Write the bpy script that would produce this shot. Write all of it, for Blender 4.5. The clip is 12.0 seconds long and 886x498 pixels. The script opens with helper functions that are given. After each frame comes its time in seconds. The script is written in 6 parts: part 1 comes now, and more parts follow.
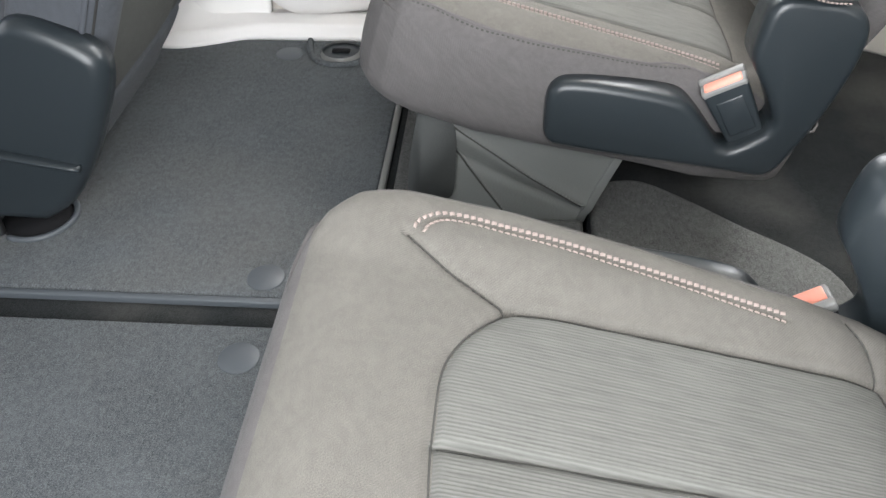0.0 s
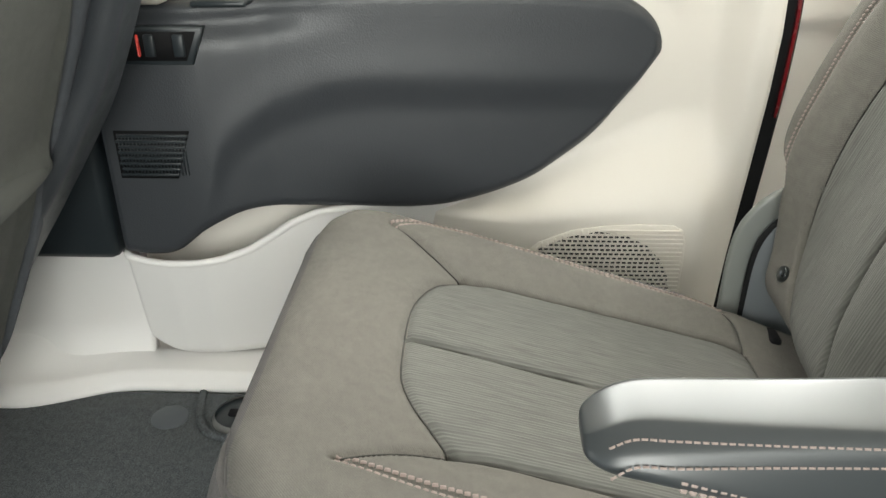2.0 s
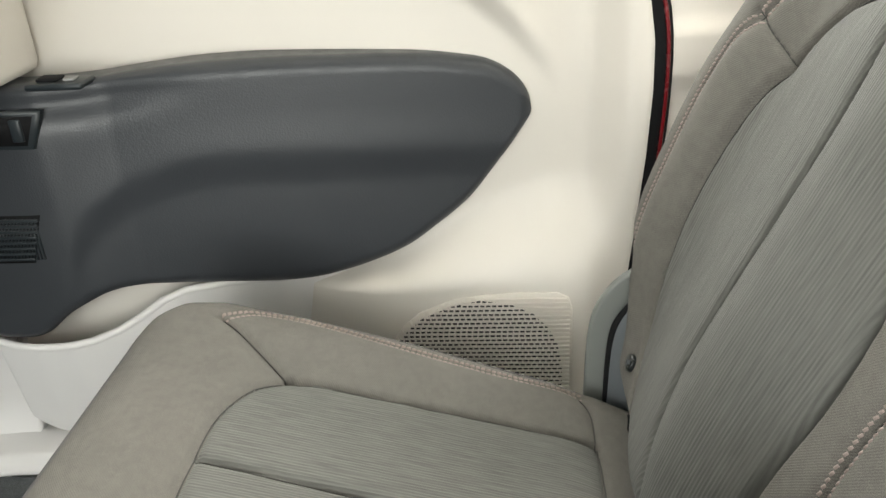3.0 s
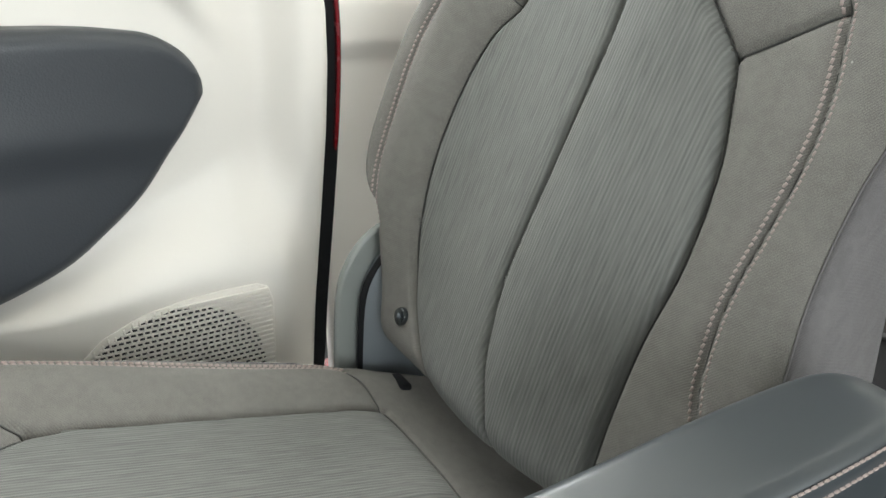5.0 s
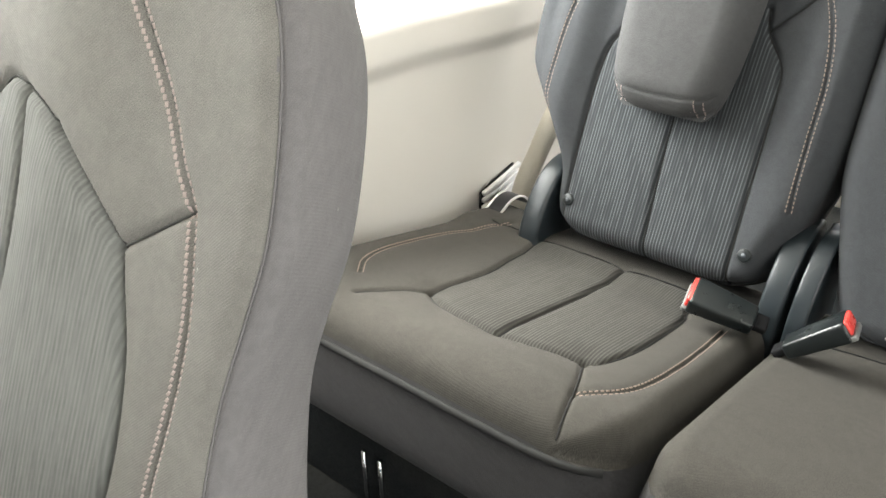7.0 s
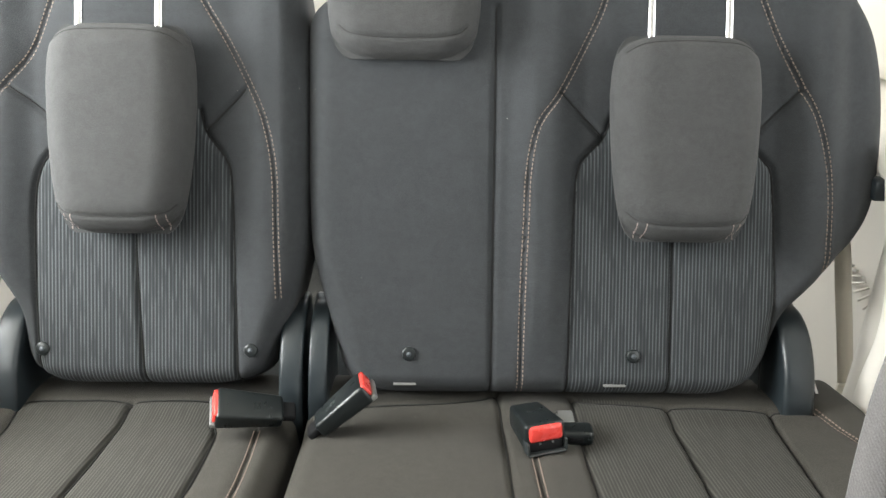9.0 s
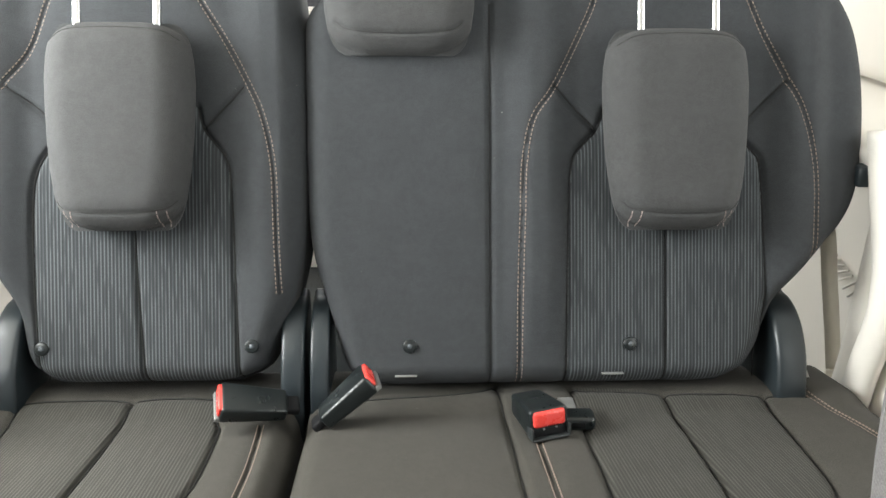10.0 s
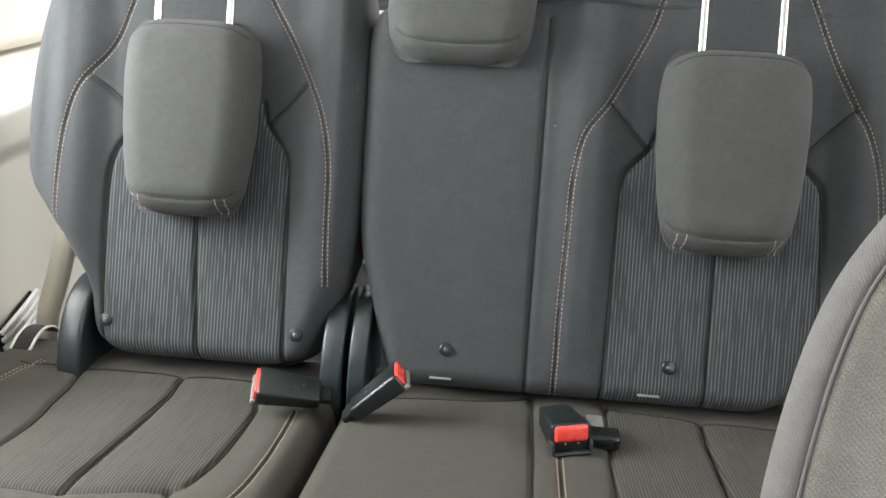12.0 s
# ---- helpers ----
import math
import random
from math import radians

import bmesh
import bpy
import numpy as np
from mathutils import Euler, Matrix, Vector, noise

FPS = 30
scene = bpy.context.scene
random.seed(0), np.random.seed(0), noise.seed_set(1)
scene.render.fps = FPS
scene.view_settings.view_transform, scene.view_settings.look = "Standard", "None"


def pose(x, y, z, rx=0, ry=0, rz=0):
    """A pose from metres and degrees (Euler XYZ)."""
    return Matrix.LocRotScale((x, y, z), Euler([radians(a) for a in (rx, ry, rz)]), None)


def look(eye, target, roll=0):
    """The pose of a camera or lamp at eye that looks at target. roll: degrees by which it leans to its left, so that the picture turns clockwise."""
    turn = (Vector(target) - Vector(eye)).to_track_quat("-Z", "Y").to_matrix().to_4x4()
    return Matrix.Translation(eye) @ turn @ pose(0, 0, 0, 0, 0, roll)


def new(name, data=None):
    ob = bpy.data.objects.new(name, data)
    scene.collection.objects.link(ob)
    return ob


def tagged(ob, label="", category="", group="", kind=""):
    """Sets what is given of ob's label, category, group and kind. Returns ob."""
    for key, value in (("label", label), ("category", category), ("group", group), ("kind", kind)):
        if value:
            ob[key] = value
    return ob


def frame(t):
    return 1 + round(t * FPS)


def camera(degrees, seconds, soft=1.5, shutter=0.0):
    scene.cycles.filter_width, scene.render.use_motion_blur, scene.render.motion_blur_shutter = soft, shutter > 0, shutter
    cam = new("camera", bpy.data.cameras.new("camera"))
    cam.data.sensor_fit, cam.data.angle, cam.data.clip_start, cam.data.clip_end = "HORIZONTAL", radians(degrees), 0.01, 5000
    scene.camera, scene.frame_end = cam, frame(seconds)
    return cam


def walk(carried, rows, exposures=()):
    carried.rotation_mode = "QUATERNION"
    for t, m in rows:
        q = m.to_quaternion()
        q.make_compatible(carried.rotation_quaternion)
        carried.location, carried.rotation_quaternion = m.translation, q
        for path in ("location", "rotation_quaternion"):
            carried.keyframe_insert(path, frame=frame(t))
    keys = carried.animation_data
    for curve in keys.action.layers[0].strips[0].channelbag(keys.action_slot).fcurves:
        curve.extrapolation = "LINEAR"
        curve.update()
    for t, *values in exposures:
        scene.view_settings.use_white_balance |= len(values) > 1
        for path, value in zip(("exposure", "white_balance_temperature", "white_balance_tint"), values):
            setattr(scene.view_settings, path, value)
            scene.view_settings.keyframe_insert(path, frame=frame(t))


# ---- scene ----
cam = camera(56.0, 12.0)
PATH = [
    (0, (0.025, -0.738, 0.766), (-0.094, 0.774, -0.538), -0.9),
    (0.5, (0.022, -0.684, 0.773), (-0.106, 0.968, -0.347), -1.2),
    (1, (0.012, -0.534, 0.753), (-0.11, 1.18, -0.271), -0.8),
    (1.5, (0.006, -0.35, 0.73), (-0.105, 1.405, -0.224), -0.5),
    (2, (0.056, -0.196, 0.737), (-0.046, 1.582, -0.172), -0.7),
    (2.5, (0.152, -0.124, 0.748), (0.041, 1.669, -0.13), -0.9),
    (3, (0.252, -0.101, 0.783), (0.09, 1.683, -0.105), -3.4),
    (3.5, (0.3, -0.109, 0.814), (0.424, 1.702, -0.025), -2.2),
    (3.7, (0.296, -0.11, 0.829), (0.535, 1.719, 0.057), -2.2),
    (5.3, (0.0, -0.028, 0.698), (1.022, 1.439, -0.198), 2.4),
    (5.5, (0.01, -0.033, 0.721), (1.032, 1.403, -0.225), 2.4),
    (6, (0.132, -0.071, 0.728), (1.128, 1.387, -0.211), -0.2),
    (6.5, (0.222, -0.123, 0.815), (1.357, 1.213, -0.147), -0.5),
    (7, (0.255, -0.123, 0.868), (1.607, 0.98, -0.111), 0.1),
    (7.5, (0.25, -0.114, 0.884), (1.858, 0.698, 0.011), 1.0),
    (7.7, (0.263, -0.114, 0.901), (1.913, 0.577, 0.007), -0.0),
    (9.3, (0.303, -0.043, 0.908), (2.13, -0.15, 0.101), 1.8),
    (9.5, (0.299, -0.038, 0.892), (2.129, -0.151, 0.094), 1.8),
    (10, (0.277, -0.022, 0.882), (2.109, -0.131, 0.085), 1.0),
    (10.5, (0.27, -0.013, 0.871), (2.104, -0.106, 0.08), 0.9),
    (11, (0.272, -0.025, 0.877), (2.108, -0.105, 0.088), 2.8),
    (11.5, (0.276, -0.057, 0.884), (2.111, -0.008, 0.09), 2.2),
    (12, (0.262, -0.105, 0.892), (2.093, 0.042, 0.101), 2.4),
]
EXPOSURE = [(0, 0.25, 6350, 15), (0.5, 0.46, 6300, 14), (1.0, 0.38, 6350, 12), (1.5, 0.0, 6500, 8), (2.0, -0.18, 6750, 9), (3.0, -0.23, 6750, 10), (3.7, -0.57, 6800, 11), (5.3, -0.02, 6200, 9), (6.0, 0.15, 6250, 12), (6.5, 0.1, 6450, 10), (7.0, 0.38, 6600, 11), (7.7, 0.32, 6550, 12), (9.3, 0.14, 6450, 10), (12.0, 0.14, 6450, 10)]
walk(cam, [(t, look(eye, target, roll)) for t, eye, target, roll in PATH], EXPOSURE)

# ---- light ----
world = bpy.data.worlds.new("sky_world")
scene.world = world
world.use_nodes = True
wn = world.node_tree.nodes
sky = wn.new("ShaderNodeTexSky")
sky.sky_type = "NISHITA"
sky.sun_disc = False
sky.sun_elevation, sky.sun_rotation = radians(48), radians(20)
sky.air_density, sky.dust_density, sky.ozone_density = 1.0, 3.0, 1.0
world.node_tree.links.new(sky.outputs[0], wn["Background"].inputs[0])
wn["Background"].inputs[1].default_value = 0.09

sun_data = bpy.data.lights.new("sun", "SUN")
sun_data.energy, sun_data.angle, sun_data.color = 2.5, radians(12), (1.0, 0.95, 0.88)
sun = new("sun", sun_data)
sun.matrix_world = look((0, 0, 0), (-0.20, -0.72, -0.80)) @ Matrix.Translation((0, 0, 3))
tagged(sun, kind="structure")


def window_light(name, eye, target, sx, sy, power, colour):
    d = bpy.data.lights.new(name, "AREA")
    d.shape, d.size, d.size_y, d.energy, d.color = "RECTANGLE", sx, sy, power, colour
    ob = new(name, d)
    ob.matrix_world = look(eye, target)
    return tagged(ob, kind="structure")


DAY = (0.965, 1.0, 0.975)
window_light("window_light_door", (0.15, 1.02, 0.95), (0.15, 0.0, 0.60), 0.95, 0.38, 23.0, DAY)
window_light("window_light_quarter", (1.02, 0.985, 0.885), (1.02, 0.0, 0.885), 0.58, 0.46, 36.0, DAY)
window_light("window_light_opposite", (1.02, -0.985, 0.885), (1.02, 0.0, 0.885), 0.58, 0.46, 5.0, DAY)
doorway = window_light("doorway_light", (0.0, -1.05, 0.75), (0.0, 0.2, 0.30), 0.95, 0.9, 22.5, DAY)
doorway.data.spread = radians(140)
window_light("windscreen_light", (-1.80, 0.0, 0.90), (1.2, 0.0, 0.70), 1.5, 0.45, 6.0, DAY)
window_light("tailgate_light", (2.15, 0.0, 0.86), (1.2, 0.0, 0.5), 1.5, 0.45, 13.0, DAY)

# ---- materials ----


class Nodes:
    def __init__(self, name):
        self.mat = bpy.data.materials.new(name)
        self.mat.use_nodes = True
        self.t = self.mat.node_tree
        self.b = self.t.nodes["Principled BSDF"]

    def add(self, kind, **inputs):
        n = self.t.nodes.new(kind)
        for k, v in inputs.items():
            n.inputs[k.replace("_", " ")].default_value = v
        return n

    def link(self, a, b):
        self.t.links.new(a, b)

    def coords(self, kind="Object", scale=(1, 1, 1)):
        c = self.t.nodes.new("ShaderNodeTexCoord")
        m = self.t.nodes.new("ShaderNodeMapping")
        m.inputs["Scale"].default_value = scale
        self.link(c.outputs[kind], m.inputs[0])
        return m.outputs[0]

    def noise(self, vec, scale, detail=3.0, rough=0.55):
        n = self.add("ShaderNodeTexNoise", Scale=scale, Detail=detail, Roughness=rough)
        self.link(vec, n.inputs["Vector"])
        return n.outputs["Fac"]

    def ramp(self, fac, stops):
        r = self.t.nodes.new("ShaderNodeValToRGB")
        el = r.color_ramp.elements
        while len(el) < len(stops):
            el.new(0.5)
        for e, (p, c) in zip(el, stops):
            e.position, e.color = p, (*c, 1)
        self.link(fac, r.inputs[0])
        return r.outputs[0]

    def math(self, op, a, b=None, c=None):
        m = self.t.nodes.new("ShaderNodeMath")
        m.operation = op
        for i, v in enumerate((a, b, c)):
            if v is None:
                continue
            if isinstance(v, (int, float)):
                m.inputs[i].default_value = v
            else:
                self.link(v, m.inputs[i])
        return m.outputs[0]

    def mix(self, fac, a, b, blend="MIX"):
        m = self.t.nodes.new("ShaderNodeMix")
        m.data_type, m.blend_type = "RGBA", blend
        for i, v in ((0, fac), (6, a), (7, b)):
            if isinstance(v, (int, float)):
                m.inputs[i].default_value = v
            elif isinstance(v, tuple):
                m.inputs[i].default_value = (*v, 1)
            else:
                self.link(v, m.inputs[i])
        return m.outputs[2]

    def bump(self, height, strength, distance):
        n = self.add("ShaderNodeBump", Strength=strength, Distance=distance)
        self.link(height, n.inputs["Height"])
        self.link(n.outputs[0], self.b.inputs["Normal"])
        return n

    def done(self, colour, rough, metal=0.0, spec=0.5, sheen=0.0, coat=0.0):
        if isinstance(colour, tuple):
            self.b.inputs["Base Color"].default_value = (*colour, 1)
        else:
            self.link(colour, self.b.inputs["Base Color"])
        if isinstance(rough, (int, float)):
            self.b.inputs["Roughness"].default_value = rough
        else:
            self.link(rough, self.b.inputs["Roughness"])
        self.b.inputs["Metallic"].default_value = metal
        self.b.inputs["Specular IOR Level"].default_value = spec
        self.b.inputs["Sheen Weight"].default_value = sheen
        self.b.inputs["Sheen Roughness"].default_value = 0.5
        self.b.inputs["Coat Weight"].default_value = coat
        return self.mat


def scaled(c, k):
    return tuple(v * k for v in c)


def fabric(name, base, fleck=0.12, weave=1400.0):
    """Tight knitted seat cloth."""
    n = Nodes(name)
    uv = n.coords("UV")
    fine = n.noise(uv, weave, 2.0)
    broad = n.noise(uv, 9.0, 3.0)
    mid = n.noise(uv, 120.0, 3.0)
    c = n.ramp(fine, [(0.36, scaled(base, 1 - 2.2 * fleck)), (0.5, base), (0.64, scaled(base, 1 + 2.2 * fleck))])
    c = n.mix(n.math("MULTIPLY", broad, 0.25), c, scaled(base, 1.35))
    c = n.mix(n.math("MULTIPLY", n.ramp(mid, [(0.42, (0, 0, 0)), (0.60, (1, 1, 1))]), 0.20), c, scaled(base, 0.6))
    soil = n.noise(uv, 28.0, 4.0, 0.65)
    c = n.mix(n.math("MULTIPLY", n.ramp(soil, [(0.46, (0, 0, 0)), (0.68, (1, 1, 1))]), 0.22), c, scaled(base, 1.5))
    w = n.add("ShaderNodeTexWave", Scale=260.0, Distortion=0.8)
    w.bands_direction = "DIAGONAL"
    n.link(uv, w.inputs["Vector"])
    c = n.mix(n.math("MULTIPLY", w.outputs["Fac"], 0.12), c, scaled(base, 0.55))
    lint = n.add("ShaderNodeTexVoronoi", Scale=34.0)
    n.link(uv, lint.inputs["Vector"])
    speck = n.ramp(n.math("ADD", lint.outputs["Distance"], n.math("MULTIPLY", n.noise(uv, 11.0, 1.0), 0.10)), [(0.055, (1, 1, 1)), (0.075, (0, 0, 0))])
    c = n.mix(n.math("MULTIPLY", speck, 0.55), c, (0.42, 0.40, 0.37))
    h = n.math("ADD", n.math("MULTIPLY", fine, 0.5), n.math("MULTIPLY", w.outputs["Fac"], 0.6))
    n.bump(n.math("ADD", h, n.math("MULTIPLY", broad, 2.0)), 0.35, 0.0006)
    return n.done(c, 0.92, spec=0.2, sheen=0.04)


def ribbed(name, base, light, show=0.65, valley=0.5, pitch=0.0032, sharp=1.5, mottle=0.16, streaky=0.8):
    """Seat insert cloth: lengthwise ribs with broken pale threads."""
    n = Nodes(name)
    c0 = n.t.nodes.new("ShaderNodeTexCoord")
    sep = n.t.nodes.new("ShaderNodeSeparateXYZ")
    n.link(c0.outputs["UV"], sep.inputs[0])
    u = n.math("MULTIPLY", sep.outputs[0], 1.0)
    rib = n.math("SINE", n.math("MULTIPLY", u, 2 * math.pi / pitch))
    rib = n.math("MULTIPLY_ADD", rib, 0.5, 0.5)
    lane = n.math("FLOOR", n.math("DIVIDE", u, pitch))
    comb = n.t.nodes.new("ShaderNodeCombineXYZ")
    n.link(n.math("MULTIPLY", lane, 7.31), comb.inputs[0])
    n.link(n.math("MULTIPLY", sep.outputs[1], 15.0), comb.inputs[1])
    dash = n.noise(comb.outputs[0], 1.0, 1.0)
    dash = n.ramp(dash, [(0.38, (0.25, 0.25, 0.25)), (0.50, (1, 1, 1))])
    streaks = n.t.nodes.new("ShaderNodeCombineXYZ")
    n.link(n.math("MULTIPLY", u, 420.0), streaks.inputs[0])
    n.link(n.math("MULTIPLY", sep.outputs[1], 26.0), streaks.inputs[1])
    streak = n.noise(streaks.outputs[0], 1.0, 3.0, 0.65)
    uv = c0.outputs["UV"]
    fine = n.noise(uv, 1500.0, 2.0)
    broad = n.noise(uv, 12.0, 3.0)
    ridge = n.math("POWER", rib, sharp)
    pale = n.math("MULTIPLY", n.math("MULTIPLY", ridge, dash), show)
    c = n.ramp(streak, [(0.34, scaled(base, 1 - mottle)), (0.5, base), (0.66, scaled(base, 1 + mottle))])
    c = n.mix(pale, c, light)
    c = n.mix(n.math("MULTIPLY", n.math("SUBTRACT", 1.0, rib), valley), c, scaled(base, 0.5))
    c = n.mix(n.math("MULTIPLY", broad, 0.2), c, scaled(base, 1.5))
    h = n.math("ADD", n.math("MULTIPLY", rib, 0.6), n.math("MULTIPLY", streak, streaky))
    n.bump(n.math("ADD", h, n.math("MULTIPLY", fine, 0.4)), 0.5, 0.0007)
    return n.done(c, 0.9, spec=0.2, sheen=0.04)


def plastic(name, base, rough=0.5, grain=900.0, depth=0.0003, spec=0.5, vary=0.06, patchy=0.22):
    """Moulded trim with a fine leather-like grain."""
    n = Nodes(name)
    o = n.coords("Object")
    v = n.add("ShaderNodeTexVoronoi", Scale=grain)
    n.link(o, v.inputs["Vector"])
    broad = n.noise(o, 6.0, 4.0)
    smudge = n.noise(o, 40.0, 4.0, 0.7)
    c = n.mix(n.math("MULTIPLY", broad, vary * 4), base, scaled(base, 1 - vary * 2.5))
    r = n.math("MULTIPLY_ADD", smudge, patchy, rough - patchy / 2)
    n.bump(n.math("ADD", v.outputs["Distance"], n.math("MULTIPLY", smudge, 0.15)), 0.25, depth)
    return n.done(c, r, spec=spec)


def carpet(name, base):
    n = Nodes(name)
    o = n.coords("Object")
    fibre = n.noise(o, 560.0, 3.0, 0.8)
    tuft = n.noise(n.coords("Object", (1.0, 0.35, 1.0)), 260.0, 3.0, 0.7)
    patch = n.noise(o, 7.0, 4.0, 0.6)
    worn = n.noise(o, 2.6, 3.0, 0.6)
    c = n.ramp(fibre, [(0.38, scaled(base, 0.45)), (0.5, scaled(base, 0.92)), (0.62, scaled(base, 1.85))])
    c = n.mix(n.math("MULTIPLY", n.ramp(tuft, [(0.40, (0, 0, 0)), (0.62, (1, 1, 1))]), 0.35), c, scaled(base, 1.9))
    c = n.mix(n.math("MULTIPLY", n.ramp(patch, [(0.45, (0, 0, 0)), (0.7, (1, 1, 1))]), 0.42), c, scaled(base, 1.7))
    c = n.mix(n.math("MULTIPLY", n.ramp(worn, [(0.46, (0, 0, 0)), (0.72, (1, 1, 1))]), 0.42), c, (0.150, 0.146, 0.135))
    clump = n.noise(o, 105.0, 5.0, 0.75)
    c = n.mix(n.math("MULTIPLY", n.ramp(clump, [(0.42, (1, 1, 1)), (0.54, (0, 0, 0))]), 0.20), c, scaled(base, 0.40))
    c = n.mix(n.math("MULTIPLY", n.ramp(clump, [(0.54, (0, 0, 0)), (0.66, (1, 1, 1))]), 0.20), c, scaled(base, 2.0))
    n.bump(n.math("ADD", fibre, n.math("MULTIPLY", clump, 0.8)), 0.9, 0.0022)
    return n.done(c, 1.0, spec=0.08, sheen=0.03)


def simple(name, colour, rough, metal=0.0, spec=0.5, coat=0.0):
    n = Nodes(name)
    o = n.coords("Object")
    f = n.noise(o, 60.0, 4.0, 0.65)
    c = n.mix(n.math("MULTIPLY", f, 0.25), colour, scaled(colour, 0.75))
    r = n.math("MULTIPLY_ADD", f, 0.2, max(rough - 0.1, 0.02))
    return n.done(c, r, metal, spec, coat=coat)


def webbing(name, base):
    n = Nodes(name)
    o = n.coords("UV")
    w = n.add("ShaderNodeTexWave", Scale=260.0, Distortion=0.6)
    w.bands_direction = "DIAGONAL"
    n.link(o, w.inputs["Vector"])
    c = n.mix(n.math("MULTIPLY", w.outputs["Fac"], 0.35), base, scaled(base, 0.6))
    n.bump(w.outputs["Fac"], 0.5, 0.0006)
    return n.done(c, 0.75, spec=0.3, sheen=0.2)


M = {}
M["cloth"] = fabric("seat_cloth", (0.1275, 0.1205, 0.1085), 0.16)
M["cloth_side"] = fabric("seat_side_cloth", (0.1045, 0.0985, 0.098), 0.1)
M["rib"] = ribbed("ribbed_cloth", (0.1140, 0.1140, 0.1055), (0.185, 0.183, 0.170), 0.38, 0.27, 0.0031, 1.3, 0.24)
# Darker seat cloth: shade on the front seat's back is in the colour.
M["cloth_front"] = fabric("shaded_front_seat_cloth", (0.056, 0.058, 0.053), 0.16)
M["front_side"] = fabric("front_seat_side_cloth", (0.068, 0.074, 0.084), 0.14)
M["cloth_rear"] = fabric("rear_seat_cloth", (0.0450, 0.0475, 0.0510), 0.22, 1000.0)
M["cloth_head"] = fabric("head_restraint_cloth", (0.0560, 0.0560, 0.0565), 0.20, 1000.0)
# Same cloth as the backs, browner: the warmer light is in the colour.
M["cloth_cushion"] = fabric("warm_lit_cushion_cloth", (0.0570, 0.0530, 0.0460), 0.24, 1000.0)
M["rear_side"] = fabric("rear_seat_side_cloth", (0.055, 0.053, 0.054), 0.1)
M["rib_rear"] = ribbed("striped_ribbed_cloth", (0.036, 0.039, 0.042), (0.150, 0.160, 0.168), 0.66, 0.45, 0.0045, 3.2, 0.08, 0.25)
# Cushion ribs carry the same warm light tint in their colour.
M["rib_seat"] = ribbed("warm_lit_cushion_ribbed_cloth", (0.050, 0.048, 0.042), (0.120, 0.115, 0.104), 0.38, 0.75, 0.0038, 1.4, 0.06, 0.15)
M["thread"] = simple("stitch_thread", (0.28, 0.225, 0.205), 0.85)
M["thread_dark"] = simple("tan_stitch_thread", (0.25, 0.19, 0.155), 0.85)
# Dark cords laid in the seams put the creases' shade into colour.
M["fold"] = simple("grey_seam_shade_and_thread", (0.066, 0.065, 0.061), 0.95, spec=0.1)
M["crease"] = simple("black_crease_shade_and_piping", (0.040, 0.040, 0.039), 0.95, spec=0.1)
M["beige"] = plastic("beige_trim", (0.74, 0.70, 0.64), 0.5)
M["pale"] = plastic("pale_grey_trim", (0.78, 0.765, 0.75), 0.45)
M["black"] = plastic("black_trim", (0.020, 0.026, 0.030), 0.34)
M["vinyl"] = plastic("black_vinyl", (0.037, 0.041, 0.047), 0.42, 420.0, 0.0008, patchy=0.36)
M["arm_vinyl"] = plastic("armrest_vinyl", (0.037, 0.042, 0.045), 0.30, 520.0, 0.00001, 0.6, patchy=0.02)
M["grey_plastic"] = plastic("grey_trim", (0.075, 0.085, 0.095), 0.45)
M["carpet"] = carpet("charcoal_carpet", (0.089, 0.097, 0.103))
# Near-black carpet; the shade behind the seats is partly in this colour.
M["carpet_dark"] = carpet("black_shaded_carpet", (0.014, 0.016, 0.017))
M["carpet_hump"] = carpet("dark_hump_carpet", (0.115, 0.117, 0.113))
M["leg_wrap"] = plastic("matte_leg_wrap", (0.064, 0.068, 0.067), 0.8, 300.0, 0.0008, 0.2)
M["pale_grey"] = plastic("pale_grey_plastic", (0.19, 0.19, 0.185), 0.4)
M["hinge"] = plastic("blue_grey_cover", (0.145, 0.160, 0.172), 0.45)
M["hinge_rim"] = plastic("pale_cover_rim", (0.20, 0.21, 0.20), 0.42)
M["shade_cloth"] = simple("speaker_cloth", (0.05, 0.05, 0.052), 0.95)
M["rubber"] = simple("black_rubber", (0.008, 0.008, 0.009), 0.8, spec=0.2)
M["chrome"] = simple("bright_steel", (0.82, 0.82, 0.83), 0.16, 1.0)
M["steel"] = simple("dull_steel", (0.35, 0.35, 0.36), 0.35, 1.0)
M["red"] = simple("red_button", (0.78, 0.068, 0.055), 0.27)
M["buckle_black"] = plastic("glossy_buckle_black", (0.011, 0.014, 0.0145), 0.30)
M["buckle_grey"] = plastic("dark_buckle_grey", (0.030, 0.034, 0.035), 0.4)
M["anchor"] = simple("worn_anchor_metal", (0.42, 0.385, 0.375), 0.5)
M["paint"] = simple("red_body_paint", (0.15, 0.004, 0.008), 0.25, coat=0.6)
# Red paled to salmon: the sky's reflection is put into the colour.
M["sky_glossed_red"] = simple("sky_glossed_red_button", (0.72, 0.26, 0.19), 0.30)
M["cover"] = plastic("grey_vinyl_cover", (0.155, 0.162, 0.155), 0.40, 300.0, 0.0008)
M["strap"] = webbing("beige_webbing", (0.62, 0.58, 0.50))
M["darkstrap"] = webbing("black_webbing", (0.02, 0.02, 0.022))
M["head"] = plastic("headliner_cloth", (0.60, 0.58, 0.54), 0.95, 1200.0, 0.0004, 0.1)
M["asphalt"] = carpet("asphalt", (0.055, 0.055, 0.055))
M["white_print"] = simple("pale_print", (0.25, 0.25, 0.25), 0.6)
gl = Nodes("window_glass")
